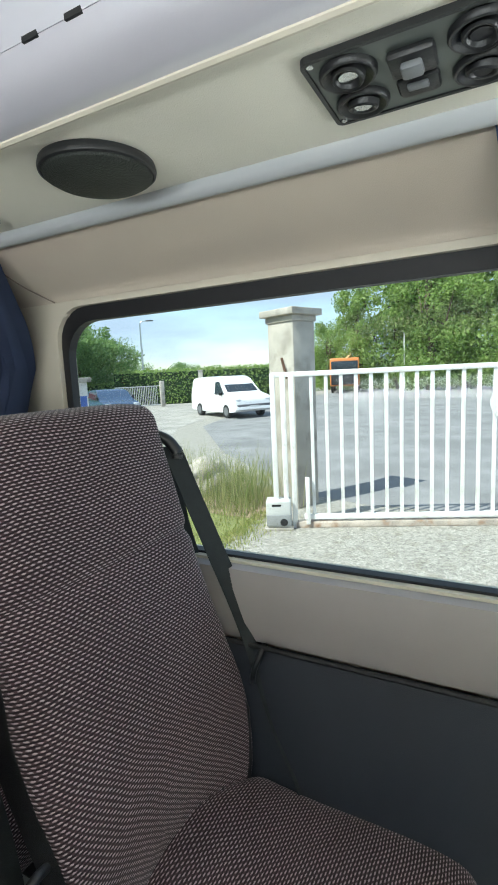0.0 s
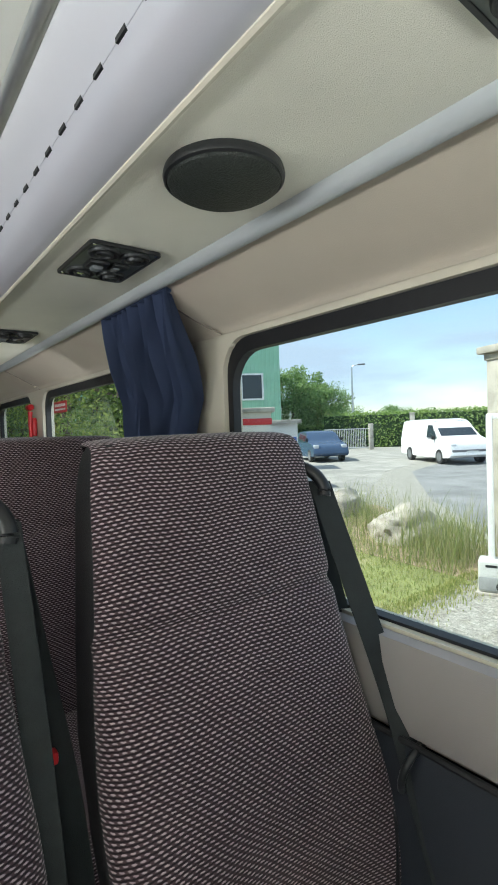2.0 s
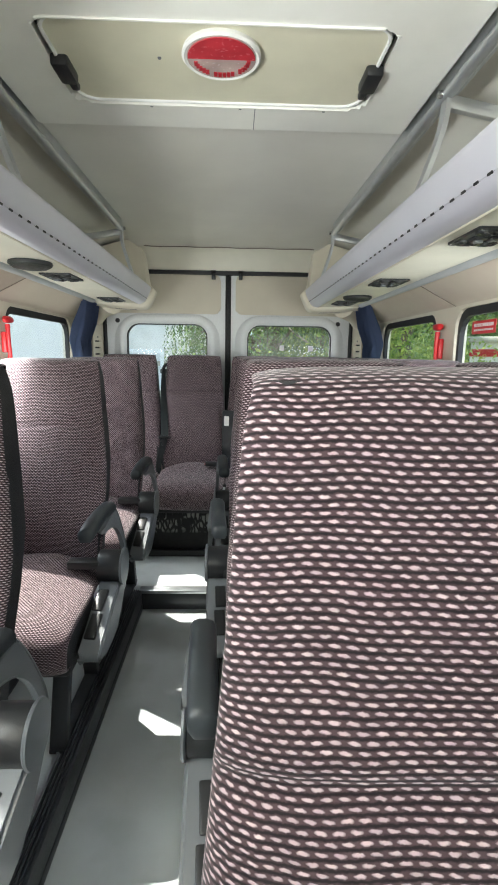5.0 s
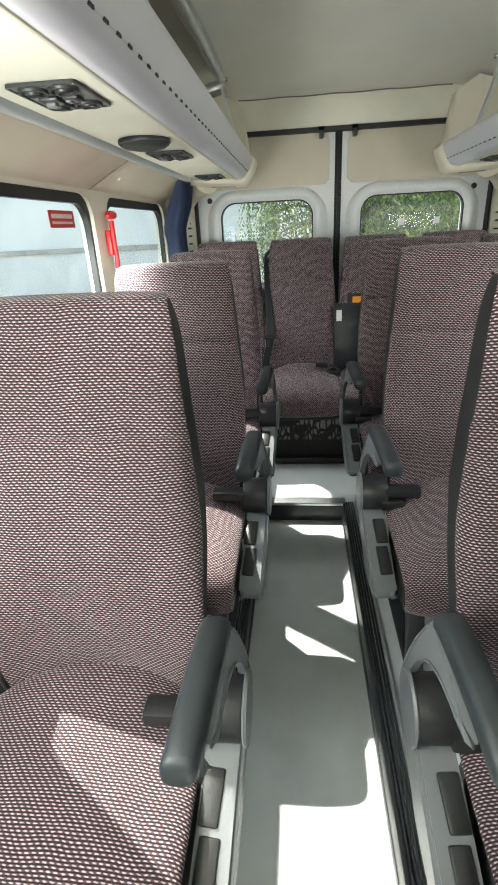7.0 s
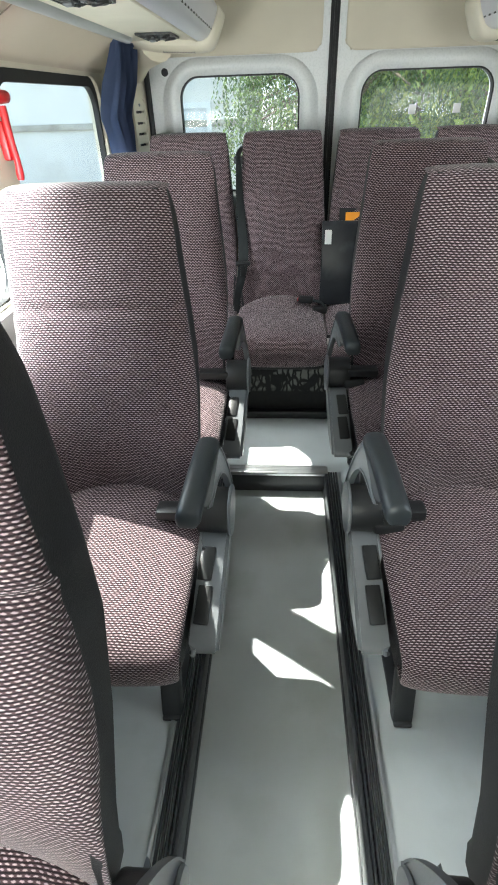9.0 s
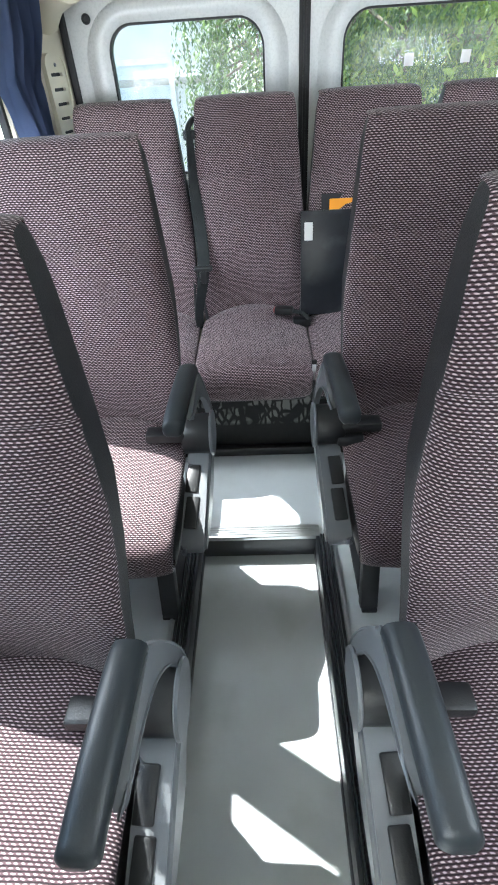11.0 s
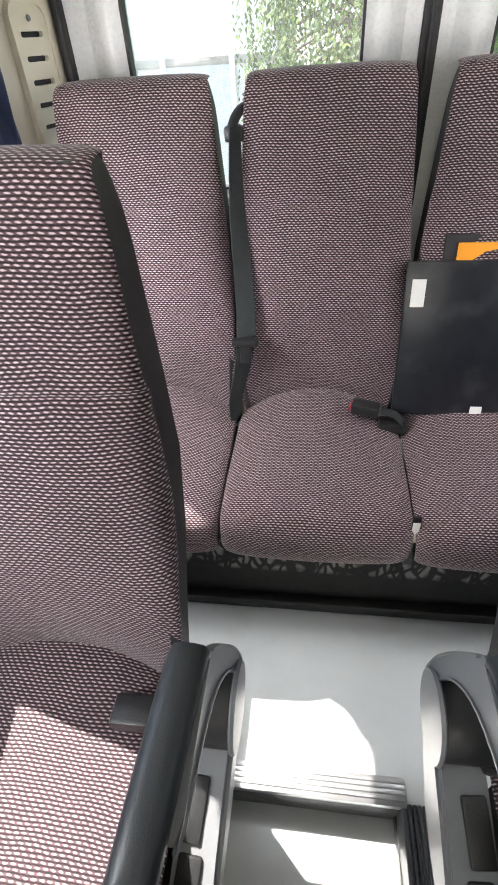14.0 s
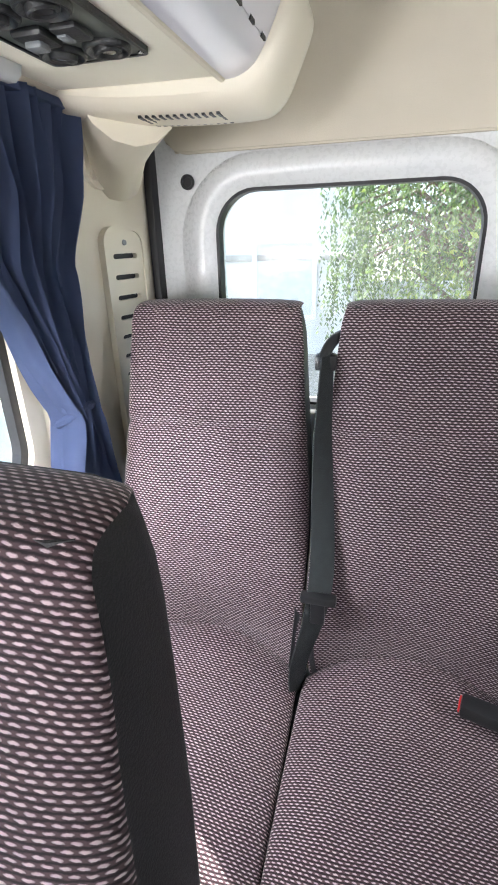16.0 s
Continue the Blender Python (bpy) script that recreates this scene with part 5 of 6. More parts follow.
PALEBLUE = mat("pale_blue_car_paint", (0.45, 0.58, 0.66), 0.3, vary=0.04)
DARKGLASS = mat("dark_car_glass", (0.03, 0.04, 0.05), 0.08, vary=0.1)
GREENCLAD = mat("green_cladding", (0.30, 0.56, 0.40), 0.55, vary=0.06, scale=1.5, dirt=(0.36, 0.58, 0.46), dscale=0.6)
RENDERW = mat("white_render", (0.74, 0.72, 0.68), 0.85, vary=0.06, scale=2, bump=0.3, bscale=40, dirt=(0.62, 0.60, 0.55), dscale=1.2)
BARK = mat("bark", (0.13, 0.10, 0.07), 0.9, vary=0.3, scale=8, bump=0.8, bscale=30)
TRUCKO = mat("orange_truck_paint", (0.62, 0.22, 0.06), 0.4, vary=0.1)


def leaf_mat(name, a, b):
    m = bpy.data.materials.new(name)
    m.use_nodes = True
    nt = m.node_tree
    bs = nt.nodes["Principled BSDF"]
    bs.inputs["Roughness"].default_value = 0.6
    geo = nt.nodes.new("ShaderNodeNewGeometry")
    rp = nt.nodes.new("ShaderNodeValToRGB")
    rp.color_ramp.elements[0].color, rp.color_ramp.elements[1].color = (*a, 1), (*b, 1)
    nt.links.new(geo.outputs["Random Per Island"], rp.inputs["Fac"])
    nt.links.new(rp.outputs["Color"], bs.inputs["Base Color"])
    tr = nt.nodes.new("ShaderNodeBsdfTranslucent")
    nt.links.new(rp.outputs["Color"], tr.inputs["Color"])
    mxs = nt.nodes.new("ShaderNodeMixShader")
    mxs.inputs[0].default_value = 0.5
    nt.links.new(bs.outputs[0], mxs.inputs[1])
    nt.links.new(tr.outputs[0], mxs.inputs[2])
    nt.links.new(mxs.outputs[0], nt.nodes["Material Output"].inputs["Surface"])
    return m


LEAF = leaf_mat("broad_leaves", (0.15, 0.26, 0.06), (0.40, 0.53, 0.17))
LEAFDARK = leaf_mat("dark_leaves", (0.13, 0.23, 0.08), (0.32, 0.46, 0.18))
LEAFYEL = leaf_mat("bright_leaves", (0.16, 0.26, 0.05), (0.42, 0.48, 0.12))
NEEDLE = leaf_mat("hanging_foliage", (0.045, 0.085, 0.03), (0.17, 0.24, 0.08))
GRASS = leaf_mat("grass_blades", (0.20, 0.27, 0.08), (0.48, 0.46, 0.24))
GRASSG = leaf_mat("green_grass_blades", (0.22, 0.29, 0.07), (0.52, 0.50, 0.22))


def ground_sheet(name, pts, z, material, label, category):
    bm = plate([pts], lambda u, v, w: (u, v, z - w), 0.02)
    return tagged(part(name, bm, material, smooth=False), label, category, kind="structure")


g = part("ground", box(-900, 900, -900, 900, GZ - 0.3, GZ), GRAVEL, smooth=False)
tagged(g, "pale gravel yard reaching the horizon", "ground", kind="structure")
ground_sheet("road", [(7.0, -30), (60, -30), (60, 14), (24, 12.5), (15.5, 10.0), (10.2, 6.0), (6.9, 2.6), (6.6, 1.6)], GZ + 0.004, ASPHALT, "worn grey asphalt road beyond the gate", "road")
ground_sheet("pavement", [(8.6, 6.8), (15.0, 10.8), (24, 13.2), (60, 15), (60, 42), (10, 42), (9.0, 20)], GZ + 0.005, PALEPAVE, "pale worn paving of the forecourt", "pavement")
rag = random.Random(12)
TURF_EDGE = [(1.5 + 0.08 * k, 2.98 - 0.0085 * k + rag.gauss(0, 0.05)) for k in range(40)] + [(4.7 + 0.1 * k, 2.68 + 0.01 * k + rag.gauss(0, 0.06)) for k in range(9)]
ground_sheet("ground_turf", TURF_EDGE + [(5.6, 2.75), (6.0, 3.2), (8.6, 6.6), (9.0, 16), (3.0, 16)], GZ + 0.006, TURF, "short dry turf beside the gate", "grass")
ground_sheet("ground_soil", [(5.5, 2.7), (6.7, 2.7), (8.9, 6.5), (8.4, 8.5), (6.4, 7.2), (5.6, 4.4)], GZ + 0.012, DRYSOIL, "dry bare soil round the boulders", "soil")
ground_sheet("ground_verge", [(44, -30), (64, -30), (64, 13), (50, 12.5)], GZ + 0.016, TURF, "grass verge on the far side of the road", "grass")


def blades(name, n, region, hmin, hmax, width, material, label, seed):
    rr = random.Random(seed)
    verts, faces = [], []
    for _ in range(n):
        x, y = region(rr)
        h = rr.uniform(hmin, hmax)
        a = rr.uniform(0, 6.28)
        dx, dy = math.cos(a), math.sin(a)
        lx, ly = rr.gauss(0, 0.22) * h, rr.gauss(0, 0.22) * h
        b = len(verts)
        w = width * rr.uniform(0.7, 1.3)
        verts += [(x - dx * w, y - dy * w, GZ), (x + dx * w, y + dy * w, GZ), (x + lx * 0.4 + dx * w * 0.7, y + ly * 0.4 + dy * w * 0.7, GZ + h * 0.6), (x + lx * 0.4 - dx * w * 0.7, y + ly * 0.4 - dy * w * 0.7, GZ + h * 0.6), (x + lx, y + ly, GZ + h)]
        faces += [(b, b + 1, b + 2, b + 3), (b + 3, b + 2, b + 4)]
    me = bpy.data.meshes.new(name)
    me.from_pydata(verts, [], faces)
    me.materials.append(material)
    return tagged(new(name, me), label, "grass", kind="stuff")


def spot(cx, cy, sx, sy):
    return lambda r: (r.gauss(cx, sx), r.gauss(cy, sy))


blades("tall_grass", 900, lambda r: (lambda k: (5.75 + 2.3 * k + r.gauss(0, 0.25), 2.95 + 3.6 * k + r.gauss(0, 0.22)))(r.random() ** 1.2), 0.2, 0.85, 0.0036, GRASS, "tall seeding grass round the boulders", 1)
blades("tall_grass", 420, spot(6.25, 3.3, 0.26, 0.36), 0.3, 0.95, 0.0036, GRASS, "tall seeding grass beside the gate motor", 2)
blades("low_grass", 12000, lambda r: (r.uniform(3.2, 5.8), r.uniform(2.75, 7.5) if r.random() < 0.8 else 2.85 - abs(r.gauss(0, 0.22))), 0.02, 0.07, 0.005, GRASSG, "short green grass of the lawn strip", 3)
blades("low_grass", 3500, lambda r: (r.uniform(5.4, 8.0), r.uniform(2.9, 7.5)), 0.04, 0.25, 0.006, GRASS, "dry tufts between the boulders", 4)
blades("verge_grass", 2500, lambda r: (r.uniform(46, 60), r.uniform(-5, 12)), 0.1, 0.4, 0.05, GRASSG, "rough grass on the far verge", 6)


def boulder(at, sx, sy, sz, seed, label):
    bm = bmesh.new()
    bmesh.ops.create_icosphere(bm, subdivisions=4, radius=1)
    for v in bm.verts:
        n = noise.noise(v.co * 1.3 + Vector((seed, 0, 0))) * 0.35 + noise.noise(v.co * 4 + Vector((0, seed, 0))) * 0.10 + noise.noise(v.co * 11) * 0.03
        v.co = Vector((v.co.x * sx, v.co.y * sy, max(v.co.z, -0.4) * sz)) * (1 + n)
    bm.transform(Matrix.Translation(at))
    return tagged(part("boulder", bm, ROCKM), label, "boulder", group="boulders")


boulder((6.75, 4.35, GZ + 0.14), 0.62, 0.42, 0.36, 1.0, "pale rough limestone boulder in the tall grass")
boulder((7.7, 6.5, GZ + 0.12), 0.60, 0.45, 0.34, 7.0, "grey weathered boulder in the tall grass")

# gate pillar
pl = thing("gate_pillar", (6.40, 2.56, GZ), "weathered concrete gate pillar with a flat cap", "pillar", rz=-22)
part("shaft", box(-0.21, 0.21, -0.24, 0.24, 0, 2.60, 0.012), CONCRETE, pl)
part("cap", box(-0.29, 0.29, -0.32, 0.32, 2.60, 2.69, 0.015), CONCRETE, pl, "projecting stone cap")
part("neck", box(-0.23, 0.23, -0.26, 0.26, 2.52, 2.60, 0.01), CONCRETE, pl)
part("hinge_iron", beam((-0.215, -0.02, 2.05), (-0.27, -0.16, 1.78), 0.03, 0.03, 0.004), mat("rusty_iron", (0.10, 0.05, 0.03), 0.8, vary=0.3), pl, "rusty old hinge iron")

# sliding gate: one frame with many bars
gd = Vector((6.164 - 5.36, 0.016 - 2.049, 0)).normalized()
gate = thing("sliding_gate", (5.42, 2.06, GZ), "white painted steel sliding gate with upright bars", "gate", rz=math.degrees(math.atan2(gd.y, gd.x)))
GL, GH = 5.6, 1.86
part("top_rail", box(-0.35, GL, -0.025, 0.025, GH - 0.06, GH, 0.006), GATEWHITE, gate)
part("bottom_rail", box(0.0, GL, -0.03, 0.03, 0.10, 0.16, 0.006), GATEWHITE, gate)
part("track_beam", box(-0.1, GL, -0.04, 0.04, 0.0, 0.075, 0.006), mat("rusty_white_steel", (0.48, 0.42, 0.36), 0.6, vary=0.3, scale=5, dirt=(0.30, 0.17, 0.09), dscale=9), gate, "rust-stained lower beam")
bar0 = part("bar", box(0.10, 0.14, -0.015, 0.015, 0.15, GH - 0.05, 0.004, 1), GATEWHITE, gate)
for k in range(1, 32):
    o = new("bar", bar0.data)
    o.parent = gate
    o.location = (0.17 * k, 0, 0)
for x in (-0.33, -0.21, -0.11):
    part("guide_post", box(x - 0.03, x + 0.03, -0.03, 0.03, 0.0, GH - 0.01, 0.006), GATEWHITE, gate)
part("round_sign", turned([(0.19, 0), (0.19, 0.006)], (2.28, -0.04, 1.42), (0, -1, 0), 40), WHITEPL, gate, "round white sign")
part("lock_bar", box(0.02, 0.07, -0.07, -0.03, 0.05, 0.62, 0.006), GATEWHITE, gate)
mo = thing("gate_motor", (5.30, 2.34, GZ), "light grey gate motor housing on the ground", "gate motor", rz=-68)
part("housing", box(-0.15, 0.15, -0.11, 0.11, 0.03, 0.36, 0.025, 3), mat("motor_grey", (0.55, 0.56, 0.54), 0.5, vary=0.06), mo)
part("base_plate", box(-0.17, 0.17, -0.13, 0.13, 0, 0.03, 0.004), CONCRETE, mo)
part("lower_cover", box(-0.145, 0.145, -0.122, -0.105, 0.05, 0.19, 0.01), mat("motor_dark", (0.30, 0.31, 0.31), 0.5), mo, "darker grey cover")
part("badge", turned([(0.045, 0), (0.045, 0.006)], (0.06, -0.121, 0.10), (0, -1, 0), 24), BLACKPL, mo, "round dark badge")
part("print", box(-0.08, 0.03, -0.1125, -0.108, 0.29, 0.315), BLACKPL, mo)


# trees
def tree_mesh(seed, h, w, material, leaf=0.28, n=2600, low=0.12):
    """Trunk with limbs, and a crown of many small leaf sprays in uneven clumps."""
    rr = random.Random(seed)
    trunk = tube(smooth_path([(0, 0, 0), (rr.uniform(-0.1, 0.1), rr.uniform(-0.1, 0.1), h * 0.3), (rr.uniform(-0.3, 0.3), rr.uniform(-0.3, 0.3), h * 0.6), (0, 0, h * 0.88)], 3), [h * 0.028 * (1 - 0.085 * i) for i in range(10)], 8)
    clumps = []
    for k in range(64):
        t = low + (0.96 - low) * (k + rr.random()) / 64
        r = w / 2 * math.sin(math.pi * min(1, 0.12 + 0.88 * (1 - t) ** 0.7 * 1.0)) if t > 0.35 else w / 2 * (0.55 + t)
        a = rr.uniform(0, 6.28)
        q = rr.uniform(0.2, 0.95) * r
        c = Vector((q * math.cos(a), q * math.sin(a), h * t))
        clumps.append((c, rr.uniform(0.12, 0.24) * w * (1.1 - 0.4 * t)))
        if k % 6 == 0:
            tube([(0, 0, h * max(0.12, t - 0.18)), c * 0.6 + Vector((0, 0, h * 0.02)), c], [h * 0.011, h * 0.007, h * 0.003], 5, trunk)
    verts, faces = [], []
    for i in range(n):
        c, r = clumps[rr.randrange(len(clumps))]
        d = Vector((rr.gauss(0, 1), rr.gauss(0, 1), rr.gauss(0, 0.8))).normalized() * r * rr.random() ** 0.4
        p = c + d
        s = leaf * rr.uniform(0.5, 1.3)
        ax = Vector((rr.gauss(0, 1), rr.gauss(0, 1), rr.gauss(0, 1))).normalized()
        bx = ax.cross(Vector((rr.gauss(0, 1), rr.gauss(0, 1), rr.gauss(0, 1)))).normalized()
        b = len(verts)
        verts += [tuple(p - ax * s), tuple(p + bx * s * 0.45), tuple(p + ax * s), tuple(p - bx * s * 0.45)]
        faces.append((b, b + 1, b + 2, b + 3))
    crown = bpy.data.meshes.new("crown")
    crown.from_pydata(verts, [], faces)
    crown.materials.append(material)
    return trunk, crown


KINDS = {}


def tree(key, at, rz, sc, label):
    seed, h, w, material, leaf, n, low = {"broad": (1, 8.5, 6.5, LEAF, 0.125, 21000, 0.06), "tall": (2, 10.5, 6.0, LEAF, 0.125, 21000, 0.05), "round": (3, 7.0, 7.5, LEAFDARK, 0.15, 16000, 0.05), "bright": (4, 6.0, 5.0, LEAFYEL, 0.05, 17000, 0.12)}[key]
    tr = thing("tree", at, label, "tree", group="trees outside", rz=rz)
    tr.scale = (sc, sc, sc)
    if key not in KINDS:
        tk, cr = tree_mesh(seed, h, w, material, leaf, n, low)
        t_ob = part("trunk", tk, BARK, tr)
        c_ob = new("crown", cr)
        c_ob.parent = tr
        KINDS[key] = (t_ob.data, cr)
    else:
        for nm_, d_ in zip(("trunk", "crown"), KINDS[key]):
            o = new(nm_, d_)
            o.parent = tr
    return tr


def polar(az, dist, x0=0.14, y0=0.0):
    return (x0 + dist * math.sin(radians(az)), y0 + dist * math.cos(radians(az)), GZ)


TL = "leafy green tree with a full uneven crown"
for az, d_, k, sc in ((72, 50, "broad", 0.78), (75.5, 46, "tall", 0.86), (79.5, 46, "broad", 1.42), (83, 42, "tall", 1.15), (87, 44, "broad", 1.5), (91, 40, "tall", 1.1), (96, 42, "broad", 1.4), (70.5, 62, "broad", 0.6)):
    tree(k, polar(az, d_), az * 37, sc, TL)
for az, d_, k, sc in ((43.5, 44, "round", 0.95), (46.5, 46, "round", 0.80), (49, 50, "round", 0.55), (55, 52, "round", 0.48), (58, 60, "broad", 0.36), (64, 62, "broad", 0.34), (66.5, 64, "round", 0.4), (61, 58, "round", 0.3)):
    tree(k, polar(az, d_), az * 53, sc, TL)
for az, d_, k, sc in ((11, 15, "broad", 0.72), (16, 17, "tall", 0.72), (21, 18, "broad", 0.8), (26, 20, "round", 0.85), (6.5, 17, "tall", 0.7)):
    tree(k, polar(az, d_), az * 91, sc, TL)
tree("bright", (1.55, 9.2, GZ), 40, 0.95, "bright yellow-green leafy tree behind the rear doors")
tree("bright", (3.4, 10.2, GZ), 140, 1.0, "bright yellow-green leafy tree behind the rear doors")


def hanging_tree(at, r, top, n, seed, label):
    """A weeping tree: long hanging sprays from spreading boughs."""
    rr = random.Random(seed)
    tr = thing("weeping_tree", at, label, "tree", group="trees outside")
    trunk = tube([(0, 0, 0), (0.05, 0, top * 0.5), (0, 0.1, top)], [0.16, 0.12, 0.05], 8)
    verts, faces = [], []
    for i in range(n):
        a, q = rr.uniform(0, 6.28), r * rr.random() ** 0.55
        zt = top * (1.0 - 0.35 * (q / r) ** 2) * rr.uniform(0.45, 1.0)
        x, y = q * math.cos(a), q * math.sin(a)
        if i % 40 == 0:
            tube([(0, 0, zt * 0.9), (x * 0.6, y * 0.6, zt + 0.2), (x, y, zt)], [0.04, 0.025, 0.01], 5, trunk)
        ln = rr.uniform(0.35, 1.2)
        steps = int(ln / 0.05)
        dx, dy = rr.uniform(-0.12, 0.12), rr.uniform(-0.12, 0.12)
        for k in range(steps):
            p = Vector((x + dx * k / steps, y + dy * k / steps, zt - k * 0.05))
            aa = rr.uniform(0, 6.28)
            s = 0.036 * rr.uniform(0.6, 1.4)
            ax = Vector((math.cos(aa) * s, math.sin(aa) * s, -0.05))
            bx = Vector((-math.sin(aa), math.cos(aa), 0)) * s * 0.4
            b = len(verts)
            verts += [tuple(p), tuple(p + ax * 0.5 + bx), tuple(p + ax), tuple(p + ax * 0.5 - bx)]
            faces.append((b, b + 1, b + 2, b + 3))
    part("trunk", trunk, BARK, tr)
    me = bpy.data.meshes.new("crown")
    me.from_pydata(verts, [], faces)
    me.materials.append(NEEDLE)
    o = new("crown", me)
    o.parent = tr
    return tr


hanging_tree((0.62, 8.9, GZ), 1.75, 4.6, 1700, 3, "weeping tree with long hanging green sprays")

# hedges
def hedge(at, length, depth, height, rz, seed):
    rr = random.Random(seed)
    hd = thing("hedge", at, "clipped dense green hedge along the forecourt", "hedge", group="hedges", rz=rz)
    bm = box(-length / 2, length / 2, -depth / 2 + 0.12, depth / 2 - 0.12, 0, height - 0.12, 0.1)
    # near-black green colour stands in for the shade between the leaves
    part("core", bm, mat("hedge_inner_shade", (0.03, 0.06, 0.02), 0.9, vary=0.4, scale=6, bump=1.0, bscale=14), hd)
    verts, faces = [], []
    for i in range(int(length * 420)):
        f = rr.random()
        if f < 0.6:
            p = Vector((rr.uniform(-length / 2, length / 2), -depth / 2 + rr.gauss(0, 0.07) if rr.random() < 0.7 else depth / 2 + rr.gauss(0, 0.07), rr.uniform(0, height)))
        else:
            p = Vector((rr.uniform(-length / 2, length / 2), rr.uniform(-depth / 2, depth / 2), height - 0.05 + rr.gauss(0, 0.09)))
        s = rr.uniform(0.05, 0.13)
        ax = Vector((rr.gauss(0, 1), rr.gauss(0, 1), rr.gauss(0, 1))).normalized()
        bx = ax.cross(Vector((rr.gauss(0, 1), rr.gauss(0, 1), rr.gauss(0, 1)))).normalized()
        b = len(verts)
        verts += [tuple(p - ax * s), tuple(p + bx * s * 0.5), tuple(p + ax * s), tuple(p - bx * s * 0.5)]
        faces.append((b, b + 1, b + 2, b + 3))
    me = bpy.data.meshes.new("leaves")
    me.from_pydata(verts, [], faces)
    me.materials.append(LEAF)
    o = new("leaves", me)
    o.parent = hd


hx, hy, _ = polar(56.5, 37)
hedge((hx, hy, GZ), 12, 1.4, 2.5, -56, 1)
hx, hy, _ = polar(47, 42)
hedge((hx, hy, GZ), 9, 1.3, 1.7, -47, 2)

# forecourt fence
fx0, fy0, fx1, fy1 = 24.2, 22.3, 26.6, 20.5
fn = thing("white_fence", (fx0, fy0, GZ), "white barred fence panel between two posts", "fence", rz=math.degrees(math.atan2(fy1 - fy0, fx1 - fx0)))
FL = math.hypot(fx1 - fx0, fy1 - fy0)
for z in (0.15, 1.40):
    part("rail", box(0, FL, -0.02, 0.02, z, z + 0.05), GATEWHITE, fn)
fb = None
for k in range(24):
    if fb is None:
        fb = part("bar", box(0.08, 0.11, -0.012, 0.012, 0.15, 1.43), GATEWHITE, fn)
    else:
        o = new("bar", fb.data)
        o.parent, o.location = fn, (k * (FL - 0.2) / 24, 0, 0)
part("post", box(FL, FL + 0.28, -0.14, 0.14, 0, 1.75, 0.02), CONCRETE, fn, "pale concrete post")
p2 = thing("concrete_post", polar(57.0, 34), "pale concrete gate post at the hedge", "post", rz=-57)
part("shaft", box(-0.16, 0.16, -0.16, 0.16, 0, 2.3, 0.02), CONCRETE, p2)
part("cap", box(-0.2, 0.2, -0.2, 0.2, 2.3, 2.38, 0.02), CONCRETE, p2)

# street lamp
lx, ly, _ = polar(50.5, 40)
lamp = thing("street_lamp", (lx, ly, GZ), "slim grey street lamp on a tall pole", "street lamp", rz=-50)
part("pole", turned([(0.09, 0), (0.08, 3.0), (0.05, 6.3)], (0, 0, 0), (0, 0, 1), 12), ALU, lamp)
part("arm", tube(smooth_path([(0, 0, 6.25), (0.15, 0, 6.42), (0.7, 0, 6.50)], 4), 0.035), ALU, lamp)
part("lantern", box(0.45, 1.05, -0.12, 0.12, 6.44, 6.55, 0.04), GREYPL, lamp)
for az_, d_, h_ in ((80.3, 41, 4.6), (83.5, 48, 4.2)):
    x_, y_, _ = polar(az_, d_)
    lp = thing("lamp_post", (x_, y_, GZ), "slim white post beside the road", "post", group="road posts")
    part("pole", turned([(0.06, 0), (0.045, h_)], (0, 0, 0), (0, 0, 1), 10), WHITEPL, lp)
    part("head", box(-0.1, 0.25, -0.06, 0.06, h_, h_ + 0.07, 0.02), GREYPL, lp)


# vehicles
def wheel(parent, x, y, r=0.31):
    w = part("wheel", turned([(r * 0.6, -0.10), (r * 0.94, -0.10), (r, -0.07), (r, 0.07), (r * 0.94, 0.10), (r * 0.6, 0.10)], (x, y, r), (0, 1, 0), 26), BLACKPL, parent, "black tyre")
    part("rim", turned([(r * 0.62, -0.105), (r * 0.58, -0.09), (r * 0.15, -0.10), (r * 0.1, 0.10), (r * 0.58, 0.09), (r * 0.62, 0.105)], (x, y, r), (0, 1, 0), 20), GREYPL, w, "grey wheel rim")


